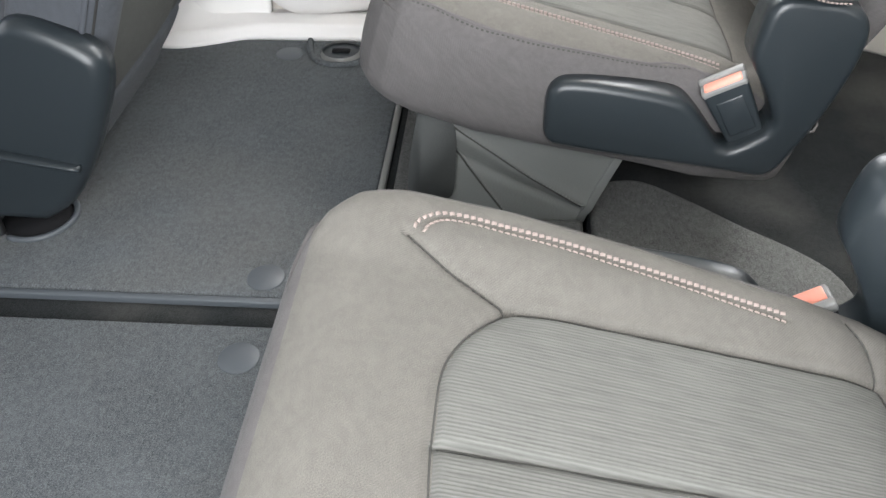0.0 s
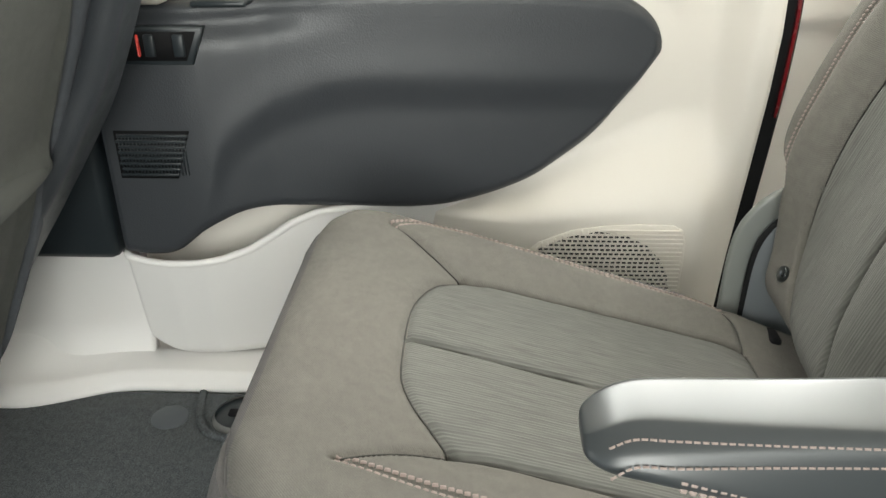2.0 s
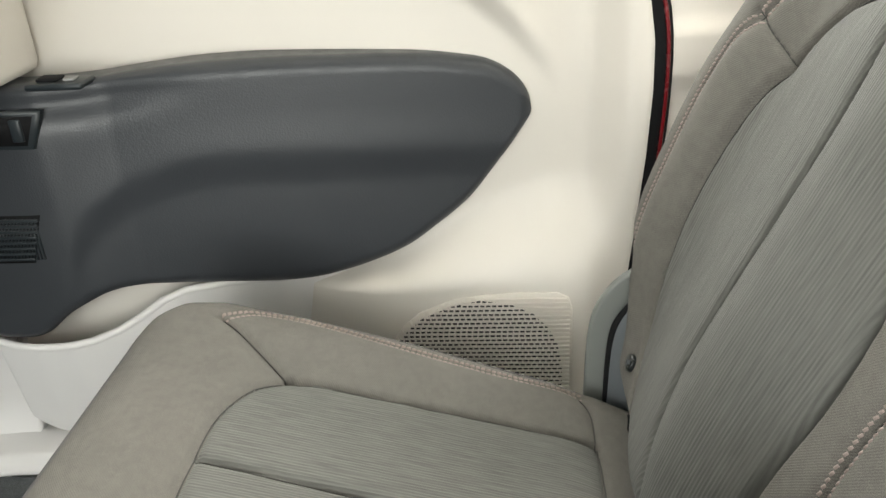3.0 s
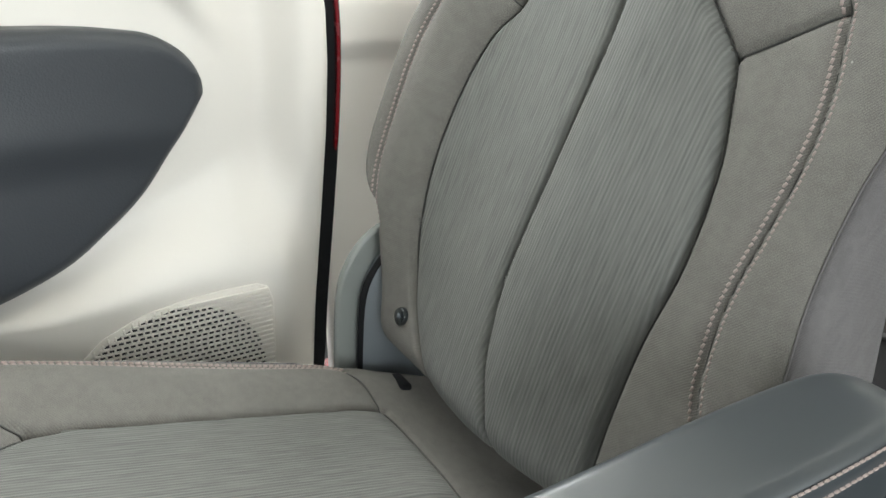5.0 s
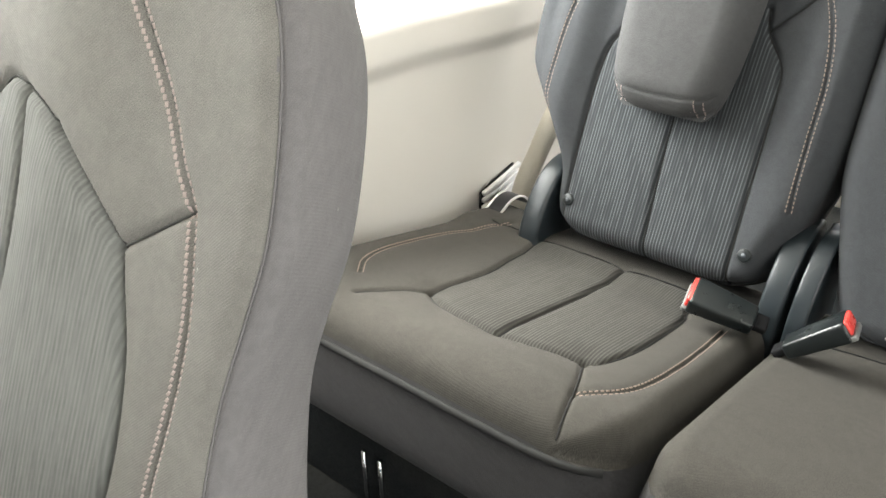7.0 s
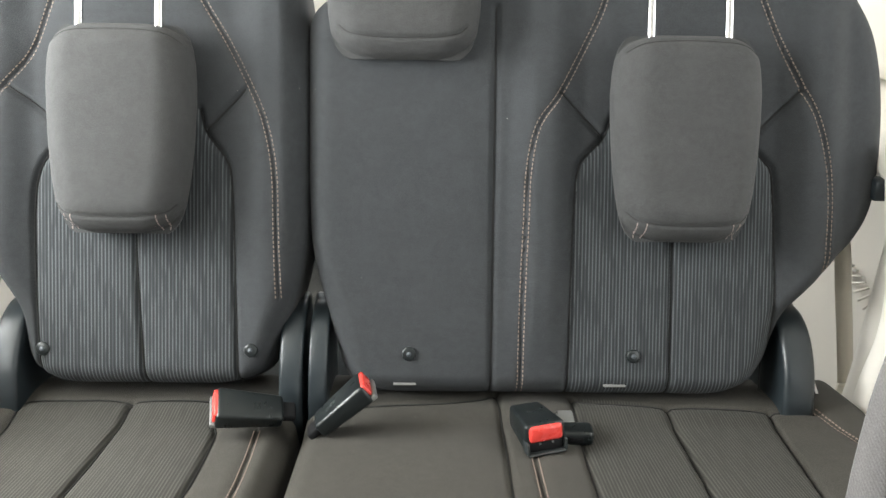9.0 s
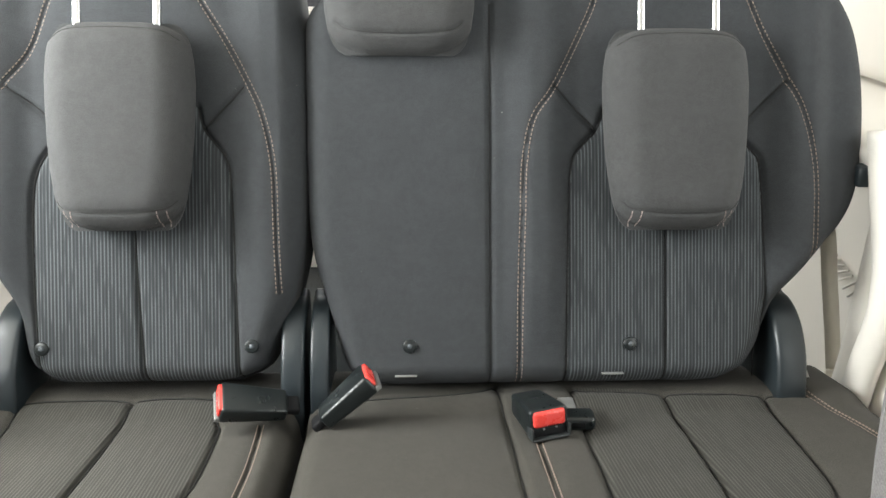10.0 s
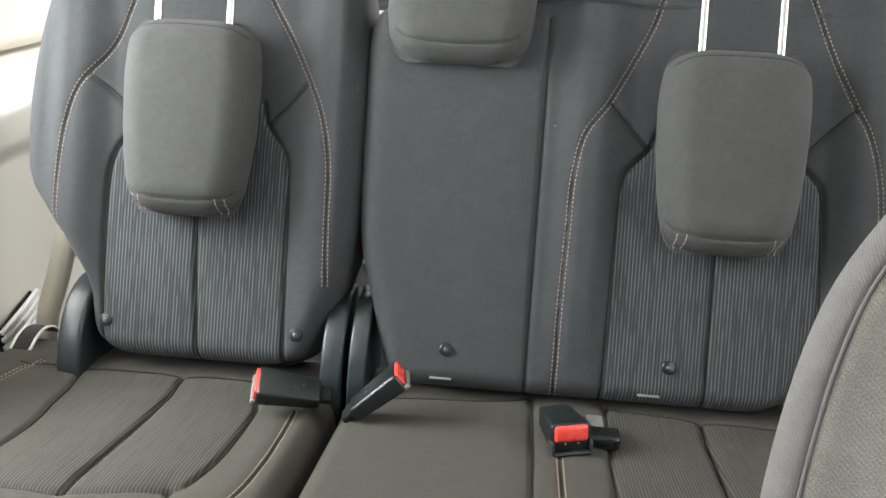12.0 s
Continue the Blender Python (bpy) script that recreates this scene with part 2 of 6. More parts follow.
gl.b.inputs["Transmission Weight"].default_value = 1.0
gl.b.inputs["IOR"].default_value = 1.02
M["glass"] = gl.done((0.72, 0.78, 0.76), 0.02)

# ---- mesh helpers ----


def link_mesh(name, verts, faces, mat, parent=None, label="", uv=None, smooth=True):
    me = bpy.data.meshes.new(name)
    me.from_pydata([tuple(v) for v in verts], [], [tuple(f) for f in faces])
    if uv is not None:
        layer = me.uv_layers.new(name="UVMap")
        idx = np.empty(len(me.loops), dtype=np.int32)
        me.loops.foreach_get("vertex_index", idx)
        layer.data.foreach_set("uv", np.asarray(uv, dtype=np.float32)[idx].ravel())
    me.materials.append(mat)
    me.polygons.foreach_set("use_smooth", [smooth] * len(me.polygons))
    me.update()
    ob = new(name, me)
    if parent is not None:
        ob.parent = parent
    if label:
        ob["label"] = label
    return ob


def part(name, bm, material, parent, label="", smooth=True):
    me = bpy.data.meshes.new(name)
    bm.to_mesh(me)
    bm.free()
    me.materials.append(material)
    me.polygons.foreach_set("use_smooth", [smooth] * len(me.polygons))
    ob = new(name, me)
    if parent is not None:
        ob.parent = parent
    if label:
        ob["label"] = label
    return ob


def thing(name, at, label, category, group="", kind=""):
    ob = new(name)
    ob.location = at
    ob.empty_display_size = 0.05
    return tagged(ob, label, category, group, kind)


def box(bm, lo, hi, bevel=0.0, m=None, seg=2):
    lo, hi = Vector(lo), Vector(hi)
    mid, size = (lo + hi) / 2, hi - lo
    r = bmesh.ops.create_cube(bm, size=1.0)
    vs = r["verts"]
    bmesh.ops.scale(bm, vec=size, verts=vs)
    if bevel:
        es = list({e for v in vs for e in v.link_edges})
        r2 = bmesh.ops.bevel(bm, geom=es, offset=bevel, segments=seg, profile=0.5, affect="EDGES")
        vs = list({v for f in r2["faces"] for v in f.verts} | {v for v in vs if v.is_valid})
    bmesh.ops.translate(bm, vec=mid, verts=vs)
    if m is not None:
        bmesh.ops.transform(bm, matrix=m, verts=vs)
    return bm


def cyl(bm, a, b, r, seg=20, r2=None, bevel=0.0):
    a, b = Vector(a), Vector(b)
    d = b - a
    m = Matrix.Translation((a + b) / 2) @ d.to_track_quat("Z", "Y").to_matrix().to_4x4()
    res = bmesh.ops.create_cone(bm, cap_ends=True, segments=seg, radius1=r, radius2=r if r2 is None else r2, depth=d.length)
    vs = res["verts"]
    if bevel:
        es = [e for e in {e for v in vs for e in v.link_edges} if any(len(f.verts) > 4 for f in e.link_faces)]
        rb = bmesh.ops.bevel(bm, geom=es, offset=bevel, segments=2, profile=0.5, affect="EDGES")
        vs = list({v for f in rb["faces"] for v in f.verts} | {v for v in vs if v.is_valid})
    bmesh.ops.transform(bm, matrix=m, verts=vs)
    return bm


def smooth_line(pts, n=60):
    """Catmull-Rom through the points, n samples evenly spread."""
    p = np.array(pts, float)
    if len(p) == 2:
        t = np.linspace(0, 1, n)[:, None]
        return p[0] * (1 - t) + p[1] * t
    q = np.vstack([2 * p[0] - p[1], p, 2 * p[-1] - p[-2]])
    out = []
    for i in range(1, len(q) - 2):
        t = np.linspace(0, 1, 16, endpoint=False)[:, None]
        a, b, c, d = q[i - 1], q[i], q[i + 1], q[i + 2]
        out.append(0.5 * ((2 * b) + (c - a) * t + (2 * a - 5 * b + 4 * c - d) * t**2 + (3 * b - a - 3 * c + d) * t**3))
    out.append(p[-1:])
    out = np.vstack(out)
    s = np.r_[0, np.cumsum(np.linalg.norm(np.diff(out, axis=0), axis=1))]
    k = np.linspace(0, s[-1], n)
    return np.stack([np.interp(k, s, out[:, i]) for i in range(out.shape[1])], 1)


def line_dist(u, v, line):
    """Distance of each (u, v) from a polyline."""
    best = np.full(u.shape, 1e9)
    for (ax, ay), (bx, by) in zip(line[:-1], line[1:]):
        dx, dy = bx - ax, by - ay
        t = np.clip(((u - ax) * dx + (v - ay) * dy) / (dx * dx + dy * dy + 1e-12), 0, 1)
        best = np.minimum(best, (u - ax - t * dx) ** 2 + (v - ay - t * dy) ** 2)
    return np.sqrt(best)


def inside(u, v, poly):
    r = np.zeros(u.shape, bool)
    n = len(poly)
    for i in range(n):
        (x1, y1), (x2, y2) = poly[i], poly[(i + 1) % n]
        if y1 == y2:
            continue
        c = ((y1 > v) != (y2 > v)) & (u < (x2 - x1) * (v - y1) / (y2 - y1) + x1)
        r ^= c
    return r


def rounder(outline):
    """The same outline as an even curve, ordered along the slab."""
    return sorted((float(a), float(b)) for a, b in smooth_line(outline, 90))


class Pad:
    """An upholstered slab: a front skin with seams over an outline, rounded edges, sides and a back."""

    def __init__(self, m, left, right, v0, v1, thick, rim, ends, drop, seams=(), puff=0.0, crown=None, back_rim=0.02, bulge=0.003, taper=0.0, taper_left=None):
        self.m, self.v0, self.v1, self.thick = m, v0, v1, thick
        lv, lu = np.array(left, float).T
        rv, ru = np.array(right, float).T
        self.left = lambda v: np.interp(v, lv, lu)
        self.right = lambda v: np.interp(v, rv, ru)
        self.rim, self.ends, self.drop = rim, ends, drop
        self.seams = [(smooth_line(p, 40), d, w) for p, d, w in seams]
        self.puff, self.crown, self.back_rim, self.bulge, self.taper = puff, crown, back_rim, bulge, taper
        self.taper_left = taper if taper_left is None else taper_left

    def height(self, u, v):
        l, r = self.left(v), self.right(v)
        a = np.clip(1 - np.minimum(u - l, r - u) / self.rim, 0, 1)
        b = np.maximum(np.clip(1 - (v - self.v0) / self.ends[0], 0, 1), np.clip(1 - (self.v1 - v) / self.ends[1], 0, 1))
        rho = np.clip(a**2.2 + b**2.2, 0, 1) ** (1 / 2.2)
        h = -self.drop * (1 - np.sqrt(np.clip(1 - rho**2, 0, 1)))
        if self.crown is not None:
            h = h + self.crown(u, v)
        for line, d, w in self.seams:
            dist = line_dist(u, v, line)
            h = h - d * np.exp(-((dist / w) ** 2)) - self.puff * np.exp(-((dist / (w * 6)) ** 2))
        return h

    def place(self, u, v, h):
        p = np.stack([u.ravel(), v.ravel(), h.ravel(), np.ones(u.size)])
        return (np.array(self.m) @ p)[:3].T

    def build(self, parent, name, mat, regions=(), nu=120, nv=160, side=None, label=""):
        """regions: (name, material, polygon, label) cut out of the front skin as parts of their own."""
        t = np.linspace(0, 1, nv)
        t = 0.5 * t + 0.5 * (0.5 - 0.5 * np.cos(np.pi * t))
        v = self.v0 + (self.v1 - self.v0) * t
        s = np.linspace(-1, 1, nu)
        s = 0.55 * s + 0.45 * np.sin(s * np.pi / 2)
        l, r = self.left(v), self.right(v)
        u = (l + r)[:, None] / 2 + (r - l)[:, None] / 2 * s[None, :]
        vv = np.repeat(v[:, None], nu, 1)
        h = self.height(u, vv)
        front = self.place(u, vv, h)
        e = np.clip(1 - np.minimum(u - l[:, None], r[:, None] - u) / self.rim, 0, 1)
        ea = np.clip(1 - (vv - self.v0) / self.ends[0], 0, 1)
        eb = np.clip(1 - (self.v1 - vv) / self.ends[1], 0, 1)
        uvs = np.stack([(u + np.sign(s)[None, :] * self.drop * (1 - np.sqrt(1 - e**2))).ravel(), (vv + self.drop * ((1 - np.sqrt(1 - eb**2)) - (1 - np.sqrt(1 - ea**2)))).ravel()], 1)
        grid = np.arange(nu * nv).reshape(nv, nu)
        faces = np.stack([grid[:-1, :-1], grid[:-1, 1:], grid[1:, 1:], grid[1:, :-1]], -1).reshape(-1, 4)
        if np.linalg.det(np.array(self.m)[:3, :3]) < 0:
            faces = faces[:, ::-1]
        cu = u.ravel()[faces].mean(1)
        cv = vv.ravel()[faces].mean(1)
        owner = np.zeros(len(faces), int)
        for i, reg in enumerate(regions):
            owner[inside(cu, cv, reg[2]) & (owner == 0)] = i + 1
        made = []
        for i in range(len(regions) + 1):
            f = faces[owner == i]
            if not len(f):
                continue
            used, inv = np.unique(f, return_inverse=True)
            f = inv.reshape(-1, 4)
            if i == 0:
                verts, uv = front[used], uvs[used]
                ring = np.r_[grid[0, :], grid[1:, -1], grid[-1, -2::-1], grid[-2:0:-1, 0]]
                mainverts, mainfaces, mainuv, mainmap = list(verts), list(map(tuple, f)), list(uv), dict(zip(used, range(len(used))))
            else:
                nm, mt, _, lab = regions[i - 1]
                made.append(link_mesh(nm, front[used], f, mt, parent, lab, uvs[used]))
        # sides and back
        ru, rv, rh = u.ravel()[ring], vv.ravel()[ring], h.ravel()[ring]
        cu0, cv0 = (ru.min() + ru.max()) / 2, (rv.min() + rv.max()) / 2
        sv, sf, su = [], [], []
        n = len(ring)
        tl = self.taper_left(rv) if callable(self.taper_left) else self.taper_left
        tp = np.where(ru < cu0, tl, self.taper)
        rings = [(d, d * tp - self.bulge * 4 * d * (1 - d)) for d in (0, 0.12, 0.25, 0.4, 0.55, 0.7, 0.8)]
        rings += [(0.8 + 0.2 * math.sin(q), tp * (0.8 + 0.2 * math.sin(q)) + self.back_rim * 1.6 * (1 - math.cos(q))) for q in (0.35, 0.7, 1.05, 1.3, math.pi / 2)]
        rings.append((1.0, None))
        for k, (depth, inset) in enumerate(rings):
            f = depth
            hh = rh * (1 - f) + (-self.thick) * f
            if inset is None:
                uu, v2 = ru * 0.02 + cu0 * 0.98, rv * 0.02 + cv0 * 0.98
            else:
                du, dv = cu0 - ru, cv0 - rv
                ln = np.hypot(du, dv) + 1e-9
                uu, v2 = ru + du / ln * inset, rv + dv / ln * inset
            sv.append(self.place(uu, v2, hh))
            su.append(np.stack([uu + depth * self.thick, v2 - depth * self.thick], 1))
            if k:
                a, b = (k - 1) * n, k * n
                j = np.arange(n)
                j2 = (j + 1) % n
                sf.append(np.stack([a + j, b + j, b + j2, a + j2], 1))
        sf = np.vstack(sf)
        if np.linalg.det(np.array(self.m)[:3, :3]) > 0:
            sf = sf[:, ::-1]
        sv, su = np.vstack(sv), np.vstack(su)
        top = link_mesh(name, np.array(mainverts), mainfaces, mat, parent, label, np.array(mainuv))
        sidep = link_mesh("side_panel", sv, sf, side or mat, parent, "", su)
        return top, sidep, made

    def seam(self, line, parent, mat, r=0.0011, lift=0.0012):
        """A thin sunken cord along a line of the skin; dark ones paint in the crease's shade."""
        p = smooth_line(line, 70)
        q = self.place(p[:, 0], p[:, 1], self.height(p[:, 0], p[:, 1]) + lift)
        out = Vector([self.m[k][2] for k in range(3)])
        bm = bmesh.new()
        sweep(bm, [tuple(v) for v in q], circle(r, 6), up=tuple(out))
        return part("seam", bm, mat, parent)

    def stitch(self, line, parent, mat, rows=(-0.006, 0.006), pitch=0.0065, size=(0.0044, 0.0021, 0.0013), lean=0.0, name="stitching"):
        pts = smooth_line(line, 400)
        seg = np.r_[0, np.cumsum(np.linalg.norm(np.diff(pts, axis=0), axis=1))]
        cnt = max(int(seg[-1] / pitch), 2)
        verts, faces = [], []
        for off in rows:
            k = (np.arange(cnt) + 0.5) / cnt * seg[-1]
            pu, pv = np.interp(k, seg, pts[:, 0]), np.interp(k, seg, pts[:, 1])
            k2 = k + 0.001
            du, dv = np.interp(k2, seg, pts[:, 0]) - pu, np.interp(k2, seg, pts[:, 1]) - pv
            ln = np.hypot(du, dv) + 1e-12
            du, dv = du / ln, dv / ln
            pu, pv = pu - dv * off, pv + du * off
            a = lean * (1 if off > 0 else -1)
            du, dv = du * math.cos(a) - dv * math.sin(a), du * math.sin(a) + dv * math.cos(a)
            for i in range(cnt):
                base = len(verts)
                for (x, y, z) in ((-1, -1, 0), (1, -1, 0), (1, 1, 0), (-1, 1, 0), (-0.7, -0.5, 1), (0.7, -0.5, 1), (0.7, 0.5, 1), (-0.7, 0.5, 1)):
                    su_ = pu[i] + du[i] * x * size[0] / 2 - dv[i] * y * size[1] / 2
                    sv_ = pv[i] + dv[i] * x * size[0] / 2 + du[i] * y * size[1] / 2
                    verts.append((su_, sv_, z * size[2]))
                faces += [tuple(base + q for q in f) for f in ((4, 5, 6, 7), (0, 1, 5, 4), (1, 2, 6, 5), (2, 3, 7, 6), (3, 0, 4, 7))]
        vv = np.array(verts)
        hh = self.height(vv[:, 0], vv[:, 1]) + vv[:, 2] - 0.0002
        return link_mesh(name, self.place(vv[:, 0], vv[:, 1], hh), faces, mat, parent, "raised pale thread")


def sweep(bm, pts, section, closed=False, up=(0, 0, 1)):
    """A section (list of (a, b)) carried along 3D points."""
    pts = [Vector(p) for p in pts]
    rings = []
    for i, p in enumerate(pts):
        d = (pts[min(i + 1, len(pts) - 1)] - pts[max(i - 1, 0)]).normalized()
        s = d.cross(Vector(up)).normalized()
        w = s.cross(d)
        rings.append([bm.verts.new(p + s * a + w * b) for a, b in section])
    n = len(section)
    for r0, r1 in zip(rings[:-1], rings[1:]):
        for k in range(n):
            bm.faces.new((r0[k], r0[(k + 1) % n], r1[(k + 1) % n], r1[k]))
    bm.faces.new(rings[0][::-1])
    bm.faces.new(rings[-1])
    return bm


def circle(r, n=12, sx=1.0, sy=1.0):
    return [(r * sx * math.cos(2 * math.pi * i / n), r * sy * math.sin(2 * math.pi * i / n)) for i in range(n)]


def rounded(w, h, r, n=4):
    """Rounded rectangle section."""
    out = []
    for cx, cy, a0 in ((w / 2 - r, h / 2 - r, 0), (-w / 2 + r, h / 2 - r, 90), (-w / 2 + r, -h / 2 + r, 180), (w / 2 - r, -h / 2 + r, 270)):
        for i in range(n + 1):
            a = radians(a0 + 90 * i / n)
            out.append((cx + r * math.cos(a), cy + r * math.sin(a)))
    return out


def slab(bm, poly, to3d, depth, bevel=0.0, seg=2):
    """A flat outline given in a plane, extruded by depth along the plane's normal; to3d(a, b, h)."""
    lo = [bm.verts.new(to3d(a, b, 0)) for a, b in poly]
    hi = [bm.verts.new(to3d(a, b, depth)) for a, b in poly]
    n = len(poly)
    top = bm.faces.new(hi)
    bm.faces.new(lo[::-1])
    for k in range(n):
        bm.faces.new((lo[k], lo[(k + 1) % n], hi[(k + 1) % n], hi[k]))
    bmesh.ops.recalc_face_normals(bm, faces=bm.faces[:])
    if bevel:
        bmesh.ops.bevel(bm, geom=list(top.edges), offset=bevel, segments=seg, profile=0.5, affect="EDGES")
    return bm


def sheet(fn, a, b, na, nb, name, mat, parent=None, label="", thick=0.004, uvscale=1.0, along=None):
    """A curved panel fn(a, b) -> xyz with thickness behind it."""
    A, B = np.meshgrid(np.linspace(a[0], a[1], na), np.linspace(b[0], b[1], nb), indexing="ij")
    P = np.stack(fn(A, B), -1)
    du = np.gradient(P, axis=0)
    dv = np.gradient(P, axis=1)
    N = np.cross(du, dv)
    N /= np.linalg.norm(N, axis=-1, keepdims=True) + 1e-12
    Q = P - N * thick if along is None else P + np.array(along) * thick
    verts = np.vstack([P.reshape(-1, 3), Q.reshape(-1, 3)])
    g = np.arange(na * nb).reshape(na, nb)
    f1 = np.stack([g[:-1, :-1], g[1:, :-1], g[1:, 1:], g[:-1, 1:]], -1).reshape(-1, 4)
    f2 = f1[:, ::-1] + na * nb
    ring = np.r_[g[0, :], g[1:, -1], g[-1, -2::-1], g[-2:0:-1, 0]]
    r2 = np.roll(ring, -1)
    f3 = np.stack([ring, r2, r2 + na * nb, ring + na * nb], 1)
    uv = np.stack([A.ravel(), B.ravel()], 1)
    return link_mesh(name, verts, np.vstack([f1, f2, f3]), mat, parent, label, np.vstack([uv, uv]) * uvscale)


# ---- large structure ----

def plate(name, lo, hi, mat, bevel=0.0, label="", category="", parent=None, kind="structure"):
    ob = part(name, box(bmesh.new(), lo, hi, bevel), mat, parent, smooth=False)
    return tagged(ob, label, category, kind=kind)


# ground outside
plate("ground", (-60, -60, -0.62), (60, 60, -0.52), M["asphalt"], label="grey asphalt ground under the van", category="ground")

# floor: front stow lids, aisle, rear well
floor = thing("floor", (0, 0, 0), "charcoal carpeted van floor with recessed lid joints", "floor", kind="structure")


def floor_piece(name, x0, x1, y0, y1, z=0.0, label="", bevel=0.006, mat="carpet", depth=0.05):
    return part(name, box(bmesh.new(), (x0, y0, z - depth), (x1, y1, z), bevel, seg=3), M[mat], floor, label)


part("subfloor", box(bmesh.new(), (-1.9, -0.95, -0.12), (2.2, 0.95, -0.06)), M["rubber"], floor, smooth=False)
floor_piece("stow_lid", -0.72, -0.155, 0.042, 0.776, label="charcoal carpet lid with a rounded corner")
floor_piece("stow_lid", -0.72, -0.155, -0.776, -0.012)
floor_piece("carpet", -1.9, -0.728, -0.95, 0.95, 0.0)
floor_piece("carpet", -0.132, 0.155, -0.78, 0.78, 0.0, mat="carpet_hump")
floor_piece("rear_carpet", 0.162, 2.2, -0.95, 0.95, 0.0, "black rear carpet with the shade behind the seats in its colour", mat="carpet_dark")
floor_piece("joint_trim", -0.72, -0.155, 0.030, 0.041, -0.001, "worn grey edge strip", 0.003, "grey_plastic", 0.03)
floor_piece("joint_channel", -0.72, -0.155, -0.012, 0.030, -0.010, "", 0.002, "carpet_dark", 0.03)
bm = bmesh.new()
sweep(bm, smooth_line([(-0.150, 0.74, 0.002), (-0.148, 0.45, 0.002), (-0.150, 0.02, 0.002), (-0.150, -0.4, 0.002), (-0.150, -0.74, 0.002)], 20), circle(0.006, 10))
part("edge_bead", bm, M["pale_grey"], floor, "grey rubber bead along the lid edge")
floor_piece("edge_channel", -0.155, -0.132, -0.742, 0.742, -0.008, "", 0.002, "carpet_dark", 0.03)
# raised carpet hump between the seats with a curved rear edge
bm = bmesh.new()
slab(bm, [tuple(p) for p in smooth_line([(0.165, 0.30), (0.24, 0.315), (0.31, 0.27), (0.38, 0.21), (0.45, 0.155), (0.49, 0.10), (0.50, 0.0), (0.49, -0.1), (0.45, -0.155), (0.31, -0.27), (0.165, -0.30)], 48)], lambda a, b, h: (a, b, h), 0.016, 0.012, 3)
part("carpet_hump", bm, M["carpet_hump"], floor, "raised charcoal carpet pad with a curved edge")
for x, y in ((-0.281, 0.077), (-0.281, -0.069), (-0.382, 0.715)):
    bm = bmesh.new()
    cyl(bm, (x, y, -0.004), (x, y, 0.002), 0.026, 32, bevel=0.0015)
    part("lid_disc", bm, M["grey_plastic"], floor, "round grey plastic plug")
bm = bmesh.new()
cyl(bm, (-0.282, 0.722, -0.01), (-0.282, 0.722, 0.004), 0.038, 32, bevel=0.002)
latch = part("lid_latch", bm, M["black"], floor, "black round latch recess")
bm = bmesh.new()
box(bm, (-0.300, 0.715, 0.003), (-0.264, 0.729, 0.009), 0.003)
part("latch_handle", bm, M["rubber"], latch, "black finger pull")
bm = bmesh.new()
bmesh.ops.create_cone(bm, cap_ends=False, segments=32, radius1=0.041, radius2=0.036, depth=0.008, matrix=Matrix.Translation((-0.282, 0.722, 0.004)))
part("latch_ring", bm, M["pale_grey"], latch, "worn grey latch ring")
bm = bmesh.new()
sweep(bm, smooth_line([(-0.352, 0.772, 0.001), (-0.345, 0.735, 0.002), (-0.332, 0.700, 0.002), (-0.312, 0.678, 0.002), (-0.282, 0.671, 0.002), (-0.252, 0.678, 0.002), (-0.232, 0.700, 0.002), (-0.219, 0.735, 0.002), (-0.212, 0.772, 0.001)], 40), circle(0.006, 10))
part("notch_bead", bm, M["carpet"], floor, "bound carpet edge round the latch")
# seat track recess of the front seat
bm = bmesh.new()
sweep(bm, [(-0.650 + 0.055 * math.cos(a), 0.19 + 0.055 * math.sin(a), 0.0015) for a in np.linspace(-2.0, 1.6, 24)], circle(0.005, 8))
part("track_recess", bm, M["grey_plastic"], floor, "worn ring of the seat track recess")
bm = bmesh.new()
slab(bm, [(-0.650 + 0.053 * math.cos(a), 0.19 + 0.053 * math.sin(a)) for a in np.linspace(0, 2 * math.pi, 24, endpoint=False)], lambda a, b, h: (a, b, h), 0.0012)
part("recess_well", bm, M["rubber"], floor)
bm = bmesh.new()
cyl(bm, (-0.690, 0.15, 0.0), (-0.690, 0.15, 0.03), 0.008, 14, bevel=0.002)
part("track_bolt", bm, M["steel"], floor, "bright steel bolt")
for sy in (1, -1):
    bm = bmesh.new()
    sweep(bm, [(-0.112 + 0.0115 * math.cos(a), sy * (0.253 + 0.015 * math.sin(a)), 0.004 + 0.003 * math.sin(a)) for a in np.linspace(0.5, 5.8, 24)], circle(0.0042, 10))
    part("anchor_loop", bm, M["anchor"], floor, "pale metal floor anchor")
    bm = bmesh.new()
    box(bm, (-0.106, sy * 0.247 - 0.012, 0.0), (-0.070, sy * 0.247 + 0.012, 0.004), 0.0015)
    part("anchor_slot", bm, M["rubber"], floor, "black slot behind the anchor")

# roof and side walls with window openings
plate("ceiling", (-1.95, -0.95, 1.18), (2.2, 0.95, 1.24), M["head"], label="pale grey cloth headliner", category="ceiling")


